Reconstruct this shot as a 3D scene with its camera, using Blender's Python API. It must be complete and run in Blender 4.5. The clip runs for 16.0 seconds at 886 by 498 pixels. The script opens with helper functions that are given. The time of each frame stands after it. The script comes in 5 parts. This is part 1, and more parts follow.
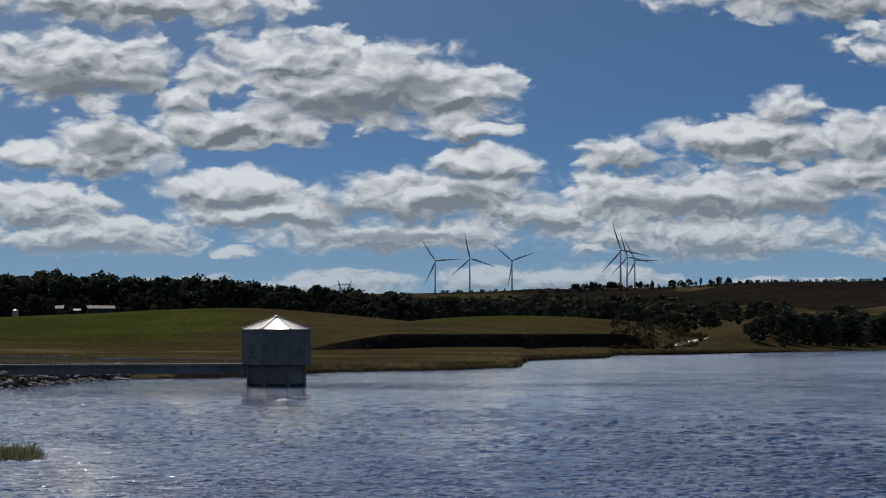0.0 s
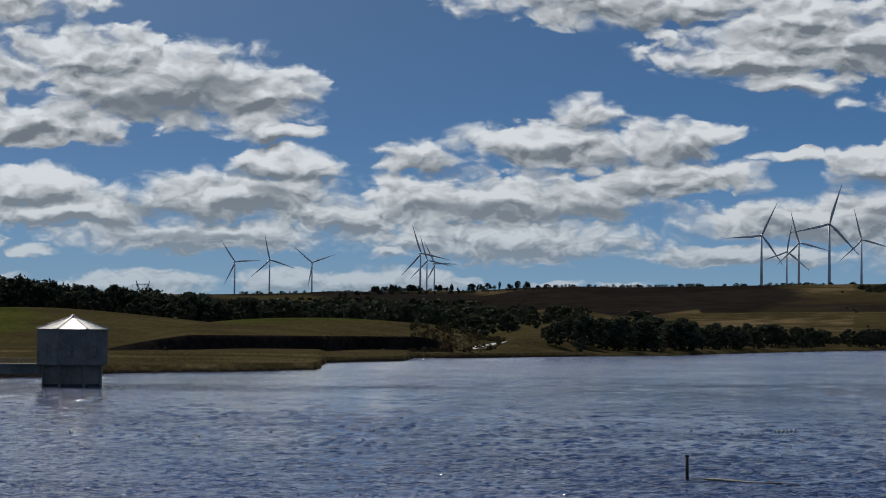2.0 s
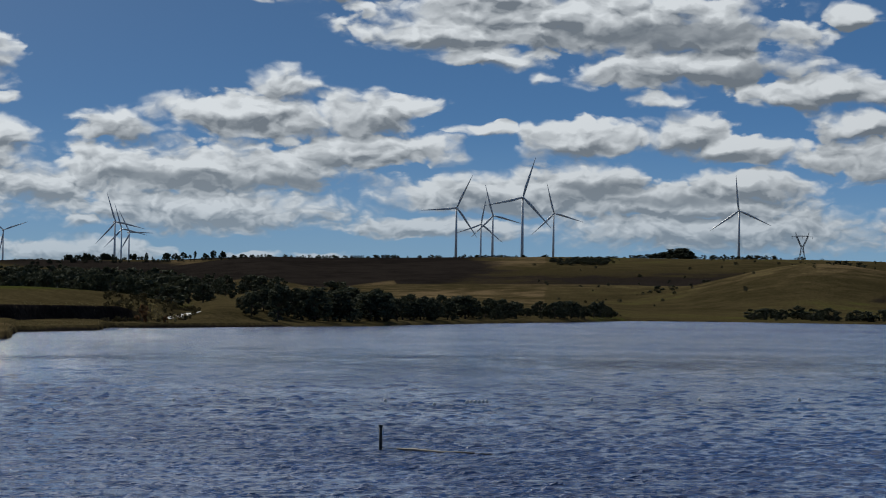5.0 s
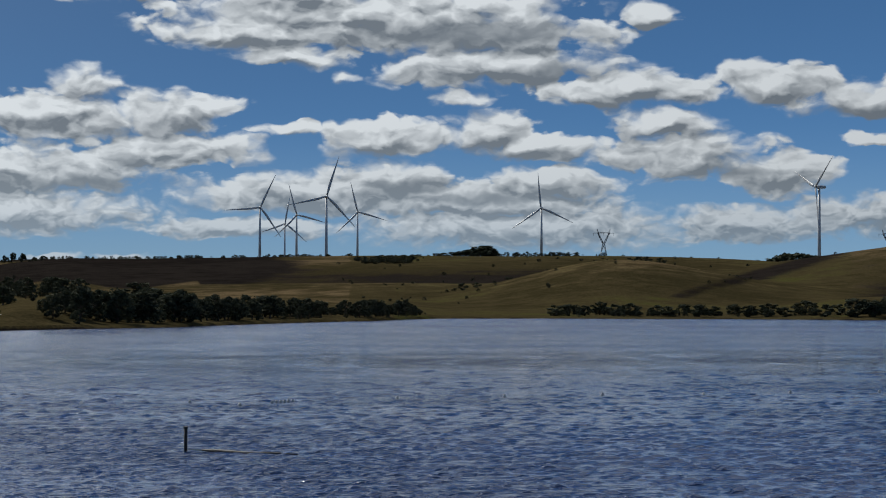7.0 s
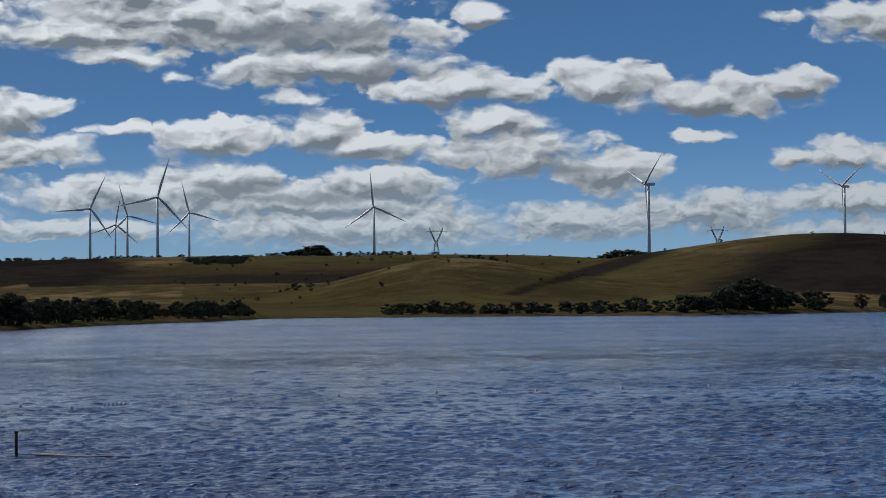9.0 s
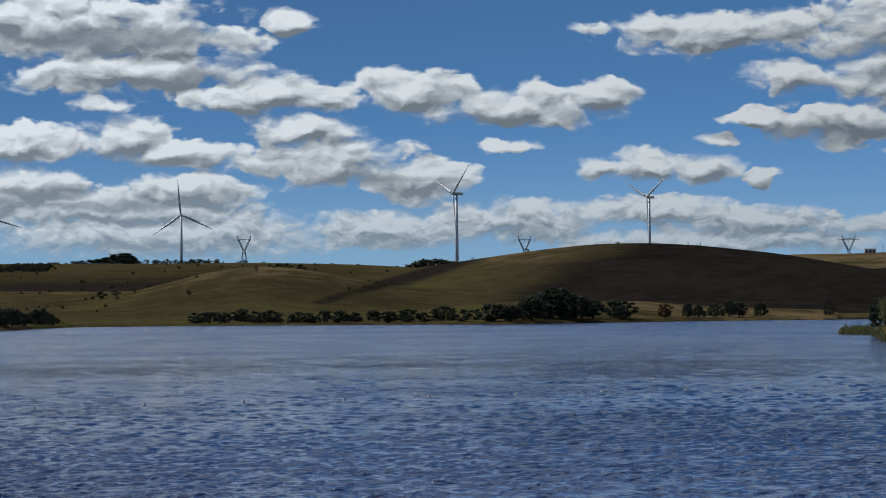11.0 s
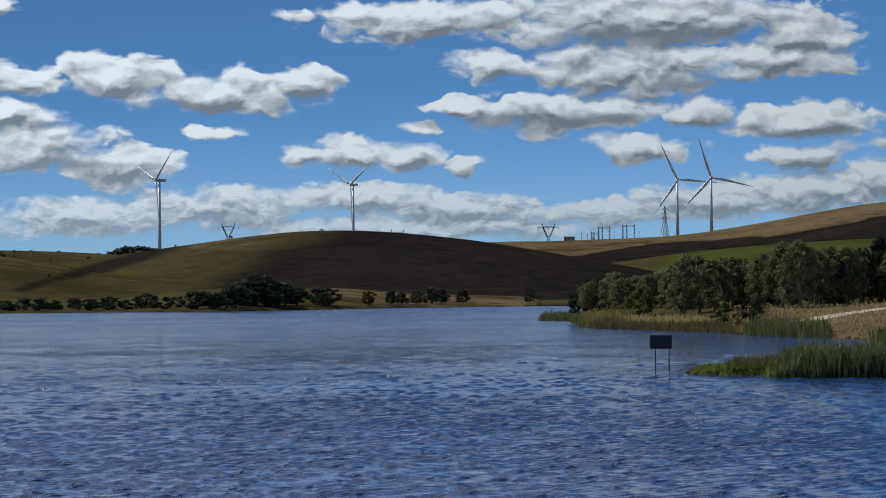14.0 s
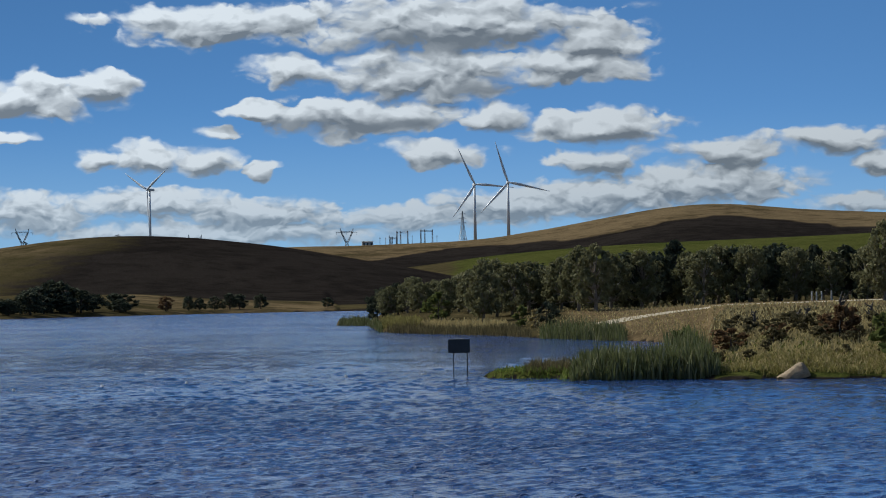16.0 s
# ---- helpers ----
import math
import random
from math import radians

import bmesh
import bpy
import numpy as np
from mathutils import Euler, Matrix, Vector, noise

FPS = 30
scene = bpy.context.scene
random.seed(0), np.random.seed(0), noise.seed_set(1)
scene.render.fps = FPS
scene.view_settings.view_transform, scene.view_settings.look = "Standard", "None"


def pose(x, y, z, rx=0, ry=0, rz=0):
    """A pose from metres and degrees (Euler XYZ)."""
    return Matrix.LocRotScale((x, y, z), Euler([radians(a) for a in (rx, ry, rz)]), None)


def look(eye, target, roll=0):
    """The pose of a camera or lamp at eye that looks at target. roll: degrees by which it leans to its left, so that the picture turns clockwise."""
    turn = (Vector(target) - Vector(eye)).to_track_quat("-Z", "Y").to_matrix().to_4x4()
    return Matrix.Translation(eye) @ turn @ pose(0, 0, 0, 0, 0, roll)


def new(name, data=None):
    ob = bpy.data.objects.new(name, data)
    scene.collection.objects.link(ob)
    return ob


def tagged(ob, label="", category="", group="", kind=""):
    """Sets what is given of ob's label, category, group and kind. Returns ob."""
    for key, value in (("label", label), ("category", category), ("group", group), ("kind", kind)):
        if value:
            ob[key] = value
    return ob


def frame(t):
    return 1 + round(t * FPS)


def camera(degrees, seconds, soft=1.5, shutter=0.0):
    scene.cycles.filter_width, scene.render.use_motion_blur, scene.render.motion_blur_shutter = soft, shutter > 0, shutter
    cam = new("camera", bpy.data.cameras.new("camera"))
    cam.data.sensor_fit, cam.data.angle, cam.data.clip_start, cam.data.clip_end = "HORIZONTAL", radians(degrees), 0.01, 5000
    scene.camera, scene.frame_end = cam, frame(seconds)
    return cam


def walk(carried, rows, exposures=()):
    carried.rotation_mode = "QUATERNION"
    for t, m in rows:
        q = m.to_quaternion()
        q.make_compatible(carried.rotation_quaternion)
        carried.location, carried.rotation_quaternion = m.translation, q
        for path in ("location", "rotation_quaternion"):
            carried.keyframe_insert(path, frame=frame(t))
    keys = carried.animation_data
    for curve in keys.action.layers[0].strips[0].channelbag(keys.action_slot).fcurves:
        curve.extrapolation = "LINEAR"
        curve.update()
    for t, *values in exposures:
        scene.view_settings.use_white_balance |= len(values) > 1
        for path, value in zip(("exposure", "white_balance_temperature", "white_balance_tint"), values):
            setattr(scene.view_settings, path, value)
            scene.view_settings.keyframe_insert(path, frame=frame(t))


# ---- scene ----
cam = camera(23.0, 16.0, soft=1.0)
EYE = 5.0
# seconds, yaw, pitch, lean of the camera, which turns where it stands on the bank
ROWS = [
    (0.0, 0.015, 2.103, 0.053),
    (0.5, -1.001, 2.247, -0.039),
    (1.0, -2.319, 2.301, -0.172),
    (1.5, -3.763, 2.254, -0.375),
    (2.0, -5.260, 2.182, -0.480),
    (2.5, -6.657, 2.116, -0.570),
    (3.0, -8.042, 2.022, -0.629),
    (3.5, -9.346, 1.891, -0.721),
    (4.0, -10.558, 1.724, -0.803),
    (4.5, -11.918, 1.582, -0.837),
    (5.0, -13.252, 1.495, -0.846),
    (7.5, -19.571, 1.513, 0.033),
    (8.0, -20.677, 1.493, 0.172),
    (8.5, -21.681, 1.469, 0.361),
    (11.0, -27.810, 1.668, 0.397),
    (11.5, -29.085, 1.700, 0.294),
    (12.0, -30.355, 1.699, 0.221),
    (12.5, -31.719, 1.666, 0.137),
    (13.0, -33.058, 1.567, 0.205),
    (13.5, -34.357, 1.423, 0.368),
    (14.0, -35.591, 1.270, 0.511),
    (14.5, -36.855, 1.169, 0.657),
    (15.0, -38.275, 1.167, 0.747),
    (15.5, -39.700, 1.220, 0.811),
    (16.0, -40.886, 1.337, 0.852),
]
EXPOSURES = [(0.0, -0.04, 6150, 9), (5.0, 0.02, 6150, 8), (11.0, 0.2, 6000, 7), (16.0, 0.45, 5850, 6)]
walk(cam, [(t, pose(0, 0, EYE, 90 + pitch, lean, yaw)) for t, yaw, pitch, lean in ROWS], EXPOSURES)

# ---- sky, sun and clouds (azimuth clockwise from +y, and elevation, in degrees) ----
SUN_AZ, SUN_EL = -18.0, 41.0
BANK_A = [(-8.67, 8.54, 4.91, 0.67), (-9.53, 6.78, 2.83, 1.01), (-4.24, 6.92, 2.83, 0.97), (-2.16, 6.42, 3.57, 1.12), (0.23, 6.20, 1.86, 0.92), (-5.27, 5.29, 2.83, 0.62), (-8.79, 4.67, 1.93, 0.89), (-10.75, 4.54, 0.74, 0.39), (-6.90, 5.94, 0.82, 0.33), (0.53, 5.15, 1.26, 0.33), (-10.52, 3.26, 1.93, 0.60), (-9.07, 2.47, 2.83, 0.54), (-5.56, 2.04, 0.68, 0.18), (-5.56, 3.70, 2.31, 0.48), (-4.53, 3.08, 2.83, 0.45), (-1.41, 2.53, 3.87, 0.48)]
BANK_B = [(-0.07, 3.53, 3.42, 0.71), (1.12, 4.37, 1.79, 0.48), (6.89, 3.50, 4.61, 0.77), (6.89, 2.46, 4.17, 0.57), (4.54, 4.65, 1.19, 0.42), (8.07, 4.96, 2.68, 0.62), (9.10, 5.67, 0.97, 0.60), (11.26, 5.05, 1.93, 0.60), (11.11, 4.11, 2.38, 0.57), (-2.75, 1.15, 2.01, 0.39), (3.79, 2.04, 0.60, 0.21), (0.97, 1.27, 1.19, 0.39), (3.19, 1.29, 1.56, 0.39), (4.97, 1.33, 1.12, 0.30), (2.85, 3.05, 1.6, 0.55), (10.08, 1.24, 0.89, 0.13), (-6.73, 1.30, 1.19, 0.15)]
BANK_C = [(13.42, 7.27, 2.83, 0.67), (14.86, 6.52, 1.49, 0.33), (9.90, 8.66, 4.61, 0.62), (14.58, 8.26, 2.23, 0.67)]
BANK_D = [(16.36, 7.62, 5.65, 0.92), (19.33, 7.19, 3.87, 0.67), (19.63, 6.28, 3.57, 0.60), (14.29, 6.49, 1.19, 0.24), (15.93, 6.02, 0.36, 0.24), (18.90, 5.40, 0.77, 0.27), (23.43, 5.65, 2.75, 0.54), (16.85, 4.41, 1.86, 0.54), (19.65, 4.55, 1.19, 0.60), (20.98, 4.19, 2.08, 0.42), (24.16, 4.82, 1.49, 0.36), (17.01, 3.34, 1.71, 0.62), (14.93, 3.02, 3.57, 0.54), (21.28, 3.23, 1.86, 0.48), (19.38, 2.70, 4.02, 0.48), (13.16, 2.06, 2.98, 0.30), (20.56, 2.05, 4.91, 0.57), (14.32, 4.61, 0.89, 0.21), (8.28, 1.28, 0.67, 0.12), (9.90, 1.31, 0.82, 0.12)]
BANK_E = [(27.05, 5.87, 1.64, 0.54), (30.02, 5.38, 2.53, 0.60), (31.96, 5.65, 0.92, 0.51), (29.34, 4.37, 1.01, 0.21), (31.79, 3.80, 0.48, 0.30), (33.12, 3.78, 1.12, 0.42), (34.74, 3.69, 0.92, 0.37), (36.20, 3.49, 0.48, 0.22), (35.01, 4.49, 0.54, 0.21), (24.95, 3.93, 2.46, 0.65), (27.18, 3.54, 1.56, 0.60), (26.58, 2.21, 2.68, 0.48), (29.55, 2.41, 2.23, 0.54), (33.26, 2.60, 2.98, 0.36), (36.19, 2.34, 2.83, 0.45), (35.45, 1.84, 4.76, 0.33), (23.93, 7.62, 0.74, 0.33)]
BANK_F = [(35.29, 7.30, 3.42, 0.60), (41.23, 7.27, 4.61, 0.86), (44.95, 6.73, 1.41, 0.54), (37.05, 6.00, 1.71, 0.39), (40.62, 5.96, 2.90, 0.77), (44.49, 6.11, 2.16, 0.54), (38.81, 4.87, 2.46, 0.60), (36.15, 5.04, 0.97, 0.22), (42.31, 4.78, 0.92, 0.45), (45.20, 4.47, 2.16, 0.48), (40.73, 3.88, 1.86, 0.30), (45.04, 3.60, 1.41, 0.37), (48.58, 3.80, 1.86, 0.39), (51.05, 4.03, 2.38, 0.36), (52.34, 3.49, 0.74, 0.36), (47.83, 3.01, 2.83, 0.54), (45.32, 2.62, 2.53, 0.54), (42.65, 2.44, 2.31, 0.48), (51.60, 2.41, 1.41, 0.27), (40.26, 2.18, 2.38, 0.42)]
DARK = [(-9.38, 6.34, 2.53, 0.39), (-2.16, 5.75, 2.83, 0.39), (-0.96, 6.42, 1.64, 0.37), (-8.80, 4.89, 0.67, 0.48), (0.67, 3.63, 0.89, 0.30), (-1.26, 2.49, 2.53, 0.18), (5.42, 3.26, 1.93, 0.18), (9.08, 3.08, 2.38, 0.22), (-9.36, 2.10, 2.38, 0.18), (-2.16, 3.16, 1.34, 0.18)]
DARK2 = [(19.33, 7.16, 3.57, 0.42), (21.25, 6.09, 1.64, 0.33), (9.87, 3.16, 2.38, 0.21), (17.31, 3.12, 1.19, 0.30), (19.38, 2.80, 2.53, 0.18), (19.81, 3.96, 1.64, 0.18)]
DARK3 = [(25.69, 3.51, 2.08, 0.21), (28.98, 5.09, 1.64, 0.21), (36.65, 4.61, 2.38, 0.21)]
DARK4 = [(40.93, 6.69, 4.02, 0.33), (42.40, 5.51, 1.93, 0.21), (39.55, 4.61, 1.93, 0.21), (45.35, 4.22, 1.79, 0.15)]


def node(tree, kind, **values):
    """A shader node; its inputs by name or by i0, i1, its properties by name."""
    n = tree.nodes.new(kind)
    for key, value in values.items():
        if key[0] == "i" and key[1:].isdigit():
            socket = n.inputs[int(key[1:])]
        elif key in n.inputs:
            socket = n.inputs[key]
        elif key.replace("_", " ") in n.inputs:
            socket = n.inputs[key.replace("_", " ")]
        else:
            setattr(n, key, value)
            continue
        if isinstance(value, bpy.types.NodeSocket):
            tree.links.new(value, socket)
        else:
            socket.default_value = value
    return n


def calc(tree, op, a, b=0.0, c=0.0):
    return node(tree, "ShaderNodeMath", operation=op, i0=a, i1=b, i2=c).outputs[0]


def vcalc(tree, op, a, b=(0, 0, 0), c=(0, 0, 0)):
    n = node(tree, "ShaderNodeVectorMath", operation=op, i0=a, i1=b)
    if op == "MULTIPLY_ADD":
        if isinstance(c, bpy.types.NodeSocket):
            tree.links.new(c, n.inputs[2])
        else:
            n.inputs[2].default_value = c
    return n.outputs["Value"] if op in ("DOT_PRODUCT", "LENGTH") else n.outputs[0]


def span(tree, value, low, high, to_low=0.0, to_high=1.0, kind="SMOOTHSTEP"):
    n = node(tree, "ShaderNodeMapRange", interpolation_type=kind, i0=value, i1=low, i2=high, i3=to_low, i4=to_high)
    return n.outputs[0]


def blend(tree, factor, a, b):
    n = node(tree, "ShaderNodeMix", data_type="RGBA", i0=factor)
    for socket, value in ((n.inputs[6], a), (n.inputs[7], b)):
        if isinstance(value, bpy.types.NodeSocket):
            tree.links.new(value, socket)
        else:
            socket.default_value = (*value, 1) if len(value) == 3 else value
    return n.outputs[2]


def fbm(tree, vector, scale, detail=5.0, rough=0.55):
    return node(tree, "ShaderNodeTexNoise", Vector=vector, Scale=scale, Detail=detail, Roughness=rough).outputs["Fac"]


def make_sky():
    world = bpy.data.worlds.new("sky")
    scene.world = world
    world.use_nodes = True
    tree = world.node_tree
    tree.nodes.clear()
    way = node(tree, "ShaderNodeTexCoord").outputs["Generated"]
    parts = node(tree, "ShaderNodeSeparateXYZ", Vector=way).outputs
    az = calc(tree, "DEGREES", calc(tree, "ARCTAN2", parts[0], parts[1]))
    el = calc(tree, "DEGREES", calc(tree, "ARCSINE", parts[2]))
    plain = node(tree, "ShaderNodeCombineXYZ", X=az, Y=el).outputs[0]
    stretched = vcalc(tree, "MULTIPLY", plain, (1.0, 1.5, 1.0))
    coarse = node(tree, "ShaderNodeTexNoise", Vector=stretched, Scale=0.75, Detail=3.0, Roughness=0.5)
    fine = node(tree, "ShaderNodeTexNoise", Vector=stretched, Scale=5.0, Detail=4.0, Roughness=0.55)
    shift = vcalc(tree, "MULTIPLY", vcalc(tree, "SUBTRACT", coarse.outputs["Color"], (0.5, 0.5, 0.5)), (1.5, 0.75, 0.0))
    fray = vcalc(tree, "MULTIPLY", vcalc(tree, "SUBTRACT", fine.outputs["Color"], (0.5, 0.5, 0.5)), (0.18, 0.13, 0.0))
    place = vcalc(tree, "ADD", plain, shift)

    def field(rows, place):
        total, here = None, place
        for i, (u, v, a, b) in enumerate(rows):
            if i % 5 == 4:  # one handful after another
                here = vcalc(tree, "MULTIPLY_ADD", vcalc(tree, "MULTIPLY", place, (0, 0, 0)) if total is None else total, (1e-7, 1e-7, 0), place)
            p = vcalc(tree, "MULTIPLY_ADD", here, (0.80 / a, 0.80 / b, 0), (-0.80 * u / a, -0.80 * v / b, 0))
            one = node(tree, "ShaderNodeTexGradient", gradient_type="SPHERICAL", Vector=p).outputs["Fac"]
            total = one if total is None else calc(tree, "MAXIMUM", total, one)
        return total

    banks = BANK_A + BANK_B + BANK_C + BANK_D + BANK_E + BANK_F
    body = field(banks, place)
    body_up = field(banks, vcalc(tree, "ADD", place, (-0.06, 0.24, 0.0)))
    grey = field(DARK + DARK2 + DARK3 + DARK4, place)
    # above and beside the stretch of sky that is laid out, scattered cumulus goes on
    outside = calc(tree, "MAXIMUM", span(tree, el, 8.9, 10.5), span(tree, calc(tree, "ABSOLUTE", calc(tree, "SUBTRACT", az, 20.0)), 34.0, 37.0))
    to_sun = (math.sin(radians(SUN_AZ)) * math.cos(radians(SUN_EL)), math.cos(radians(SUN_AZ)) * math.cos(radians(SUN_EL)), math.sin(radians(SUN_EL)))
    sunward = span(tree, vcalc(tree, "DOT_PRODUCT", way, to_sun), 0.55, 0.95, 0.0, 0.10)  # extra unseen cloud on the sun's side, added to brighten the lake's left
    loose = span(tree, calc(tree, "ADD", sunward, fbm(tree, vcalc(tree, "MULTIPLY", way, (1.0, 1.0, 2.2)), 4.0, 3.0)), 0.49, 0.67, 0.0, 0.8)
    edge = calc(tree, "SUBTRACT", body, body_up)
    body = calc(tree, "MAXIMUM", body, calc(tree, "MULTIPLY", loose, outside))
    # heaped tops: round puffs of three sizes, smaller ones low over the skyline
    low = span(tree, el, 1.2, 5.0, 1.0, 0.0)

    def heaps(move):
        where = vcalc(tree, "ADD", vcalc(tree, "ADD", plain, shift), vcalc(tree, "ADD", fray, move))
        total = None
        for scale, weight in ((0.95, span(tree, low, 0.0, 1.0, 0.62, 0.25)), (2.3, 0.36), (5.2, span(tree, low, 0.0, 1.0, 0.12, 0.24))):
            cell = node(tree, "ShaderNodeTexVoronoi", voronoi_dimensions="2D", feature="SMOOTH_F1", Vector=vcalc(tree, "MULTIPLY", where, (0.78, 1.6, 1.0)), Scale=scale, Smoothness=0.35, Randomness=1.0)
            one = calc(tree, "MULTIPLY", calc(tree, "SUBTRACT", 0.5, cell.outputs["Distance"]), weight)
            total = one if total is None else calc(tree, "ADD", total, one)
        return total

    heap, heap_lit = heaps((0.0, 0.0, 0.0)), heaps((-0.10, 0.20, 0.0))
    wisp = fbm(tree, stretched, 1.2, 6.0, 0.48)
    density = calc(tree, "ADD", calc(tree, "MULTIPLY_ADD", heap, 0.85, body), calc(tree, "MULTIPLY", calc(tree, "SUBTRACT", wisp, 0.5), 0.70))
    density = calc(tree, "MULTIPLY_ADD", low, 0.13, density)  # the far rows close up over the skyline
    veil = span(tree, fbm(tree, stretched, 0.6, 2.0), 0.40, 0.62, 0.36, 0.72)  # crisp heads here, frayed ones there
    veil = calc(tree, "MULTIPLY_ADD", low, 0.16, veil)
    alpha = calc(tree, "MULTIPLY", node(tree, "ShaderNodeMapRange", interpolation_type="SMOOTHSTEP", i0=density, i1=0.15, i2=veil).outputs[0], calc(tree, "MULTIPLY", span(tree, body, 0.0, 0.16), span(tree, el, 0.4, 3.4, 0.74, 1.0)))
    light = calc(tree, "MULTIPLY_ADD", calc(tree, "SUBTRACT", heap, heap_lit), span(tree, low, 0.0, 1.0, 1.5, 1.8), 0.58)
    light = calc(tree, "MULTIPLY_ADD", calc(tree, "MAXIMUM", edge, -0.40), 1.45, light)
    light = calc(tree, "ADD", light, span(tree, density, 0.20, 0.75, 0.20, -0.10))  # thin rims let the sun through
    light = calc(tree, "MULTIPLY_ADD", calc(tree, "SUBTRACT", wisp, 0.5), 0.25, light)
    light = calc(tree, "MULTIPLY", light, span(tree, grey, 0.0, 0.8, 1.0, 0.25))
    light = span(tree, light, 0.05, 1.05, 0.0, 1.0, "LINEAR")
    # cloud turned to the sun's side of the sky is brighter
    near_sun = span(tree, vcalc(tree, "DOT_PRODUCT", way, to_sun), 0.86, 0.98, 0.0, 2.2)
    near_sun = calc(tree, "ADD", near_sun, span(tree, vcalc(tree, "DOT_PRODUCT", way, to_sun), 0.25, 0.83, 0.58, 1.0))
    cloud = blend(tree, light, (1.85, 2.08, 2.35), (7.8, 7.9, 7.9))
    # thicker air low down: the sky's blue is taken from a higher part of the dome than it is seen at
    lifted = vcalc(tree, "NORMALIZE", vcalc(tree, "MULTIPLY_ADD", way, (1.0, 1.0, 4.0), (0.0, 0.0, 0.06)))
    sky = node(tree, "ShaderNodeTexSky", sky_type="NISHITA", sun_disc=False, sun_elevation=radians(SUN_EL),
               sun_rotation=radians(SUN_AZ % 360), altitude=500.0, air_density=1.0, dust_density=0.3, ozone_density=2.0, Vector=lifted).outputs[0]
    # whiter air towards the sun, deeper blue away from it
    clear = span(tree, vcalc(tree, "DOT_PRODUCT", way, to_sun), 0.27, 0.82, 1.14, 1.22)
    sky = node(tree, "ShaderNodeHueSaturation", Saturation=clear, Value=span(tree, vcalc(tree, "DOT_PRODUCT", way, to_sun), 0.27, 0.82, 0.94, 0.55), Color=sky).outputs[0]
    sky = vcalc(tree, "MULTIPLY", sky, (0.90, 1.0, 1.0))
    aureole = span(tree, vcalc(tree, "DOT_PRODUCT", way, to_sun), 0.86, 0.99, 1.0, 2.4)  # glow of the air round the sun, raised so the left water reflects brighter
    sky = vcalc(tree, "MULTIPLY", sky, node(tree, "ShaderNodeCombineXYZ", X=aureole, Y=aureole, Z=aureole).outputs[0])
    haze = span(tree, el, -0.5, 5.2, 0.72, 0.0)
    sky = blend(tree, haze, sky, (2.3, 3.3, 4.3))
    cloud = blend(tree, calc(tree, "MULTIPLY", haze, 0.85), cloud, (3.9, 4.5, 5.0))
    cloud = vcalc(tree, "MULTIPLY", cloud, node(tree, "ShaderNodeCombineXYZ", X=near_sun, Y=near_sun, Z=near_sun).outputs[0])
    seen = blend(tree, alpha, sky, cloud)
    out = node(tree, "ShaderNodeBackground", Color=seen, Strength=0.09)
    tree.links.new(out.outputs[0], node(tree, "ShaderNodeOutputWorld").inputs["Surface"])


make_sky()
sun = new("sun", bpy.data.lights.new("sun", "SUN"))
sun.data.energy, sun.data.angle, sun.data.color = 3.3, radians(0.55), (1.0, 0.91, 0.78)
sun.matrix_world = look((0, 0, 0), (-math.sin(radians(SUN_AZ)) * math.cos(radians(SUN_EL)), -math.cos(radians(SUN_AZ)) * math.cos(radians(SUN_EL)), -math.sin(radians(SUN_EL))))
tagged(sun, "low warm afternoon sun", "sun", kind="structure")

# ---- materials ----


def material(name):
    m = bpy.data.materials.new(name)
    m.use_nodes = True
    tree = m.node_tree
    shader = tree.nodes["Principled BSDF"]
    return m, tree, shader


def plain_material(name, a, b, scale=2.0, rough=0.7, metal=0.0, relief=0.02, fine=6.0):
    """Two tones mixed by coarse and fine noise, with a little relief."""
    m, tree, shader = material(name)
    where = node(tree, "ShaderNodeTexCoord").outputs["Object"]
    big, small = fbm(tree, where, scale), fbm(tree, where, scale * fine, 3.0)
    mixed = calc(tree, "ADD", calc(tree, "MULTIPLY", big, 0.65), calc(tree, "MULTIPLY", small, 0.35))
    tree.links.new(blend(tree, span(tree, mixed, 0.35, 0.65), a, b), shader.inputs["Base Color"])
    shader.inputs["Roughness"].default_value, shader.inputs["Metallic"].default_value = rough, metal
    if relief:
        tree.links.new(node(tree, "ShaderNodeBump", Height=small, Distance=relief, Strength=0.6).outputs[0], shader.inputs["Normal"])
    return m


def leaf_material(name, a, b, c, thin=0.32):
    """Leaves: a tone for the whole plant, varied from spray to spray."""
    m, tree, shader = material(name)
    one = node(tree, "ShaderNodeObjectInfo").outputs["Random"]
    spray = node(tree, "ShaderNodeNewGeometry").outputs["Random Per Island"]
    base = blend(tree, one, a, b)
    tree.links.new(blend(tree, calc(tree, "MULTIPLY", calc(tree, "POWER", spray, 2.0), 0.7), base, c), shader.inputs["Base Color"])
    shader.inputs["Roughness"].default_value = 0.8
    shader.inputs["Specular IOR Level"].default_value = 0.03
    through_leaf = node(tree, "ShaderNodeBsdfTranslucent", Color=(*[v * 1.3 for v in b], 1))
    mix = node(tree, "ShaderNodeMixShader", i0=thin, i1=shader.outputs[0], i2=through_leaf.outputs[0])
    tree.links.new(mix.outputs[0], tree.nodes["Material Output"].inputs["Surface"])
    return m


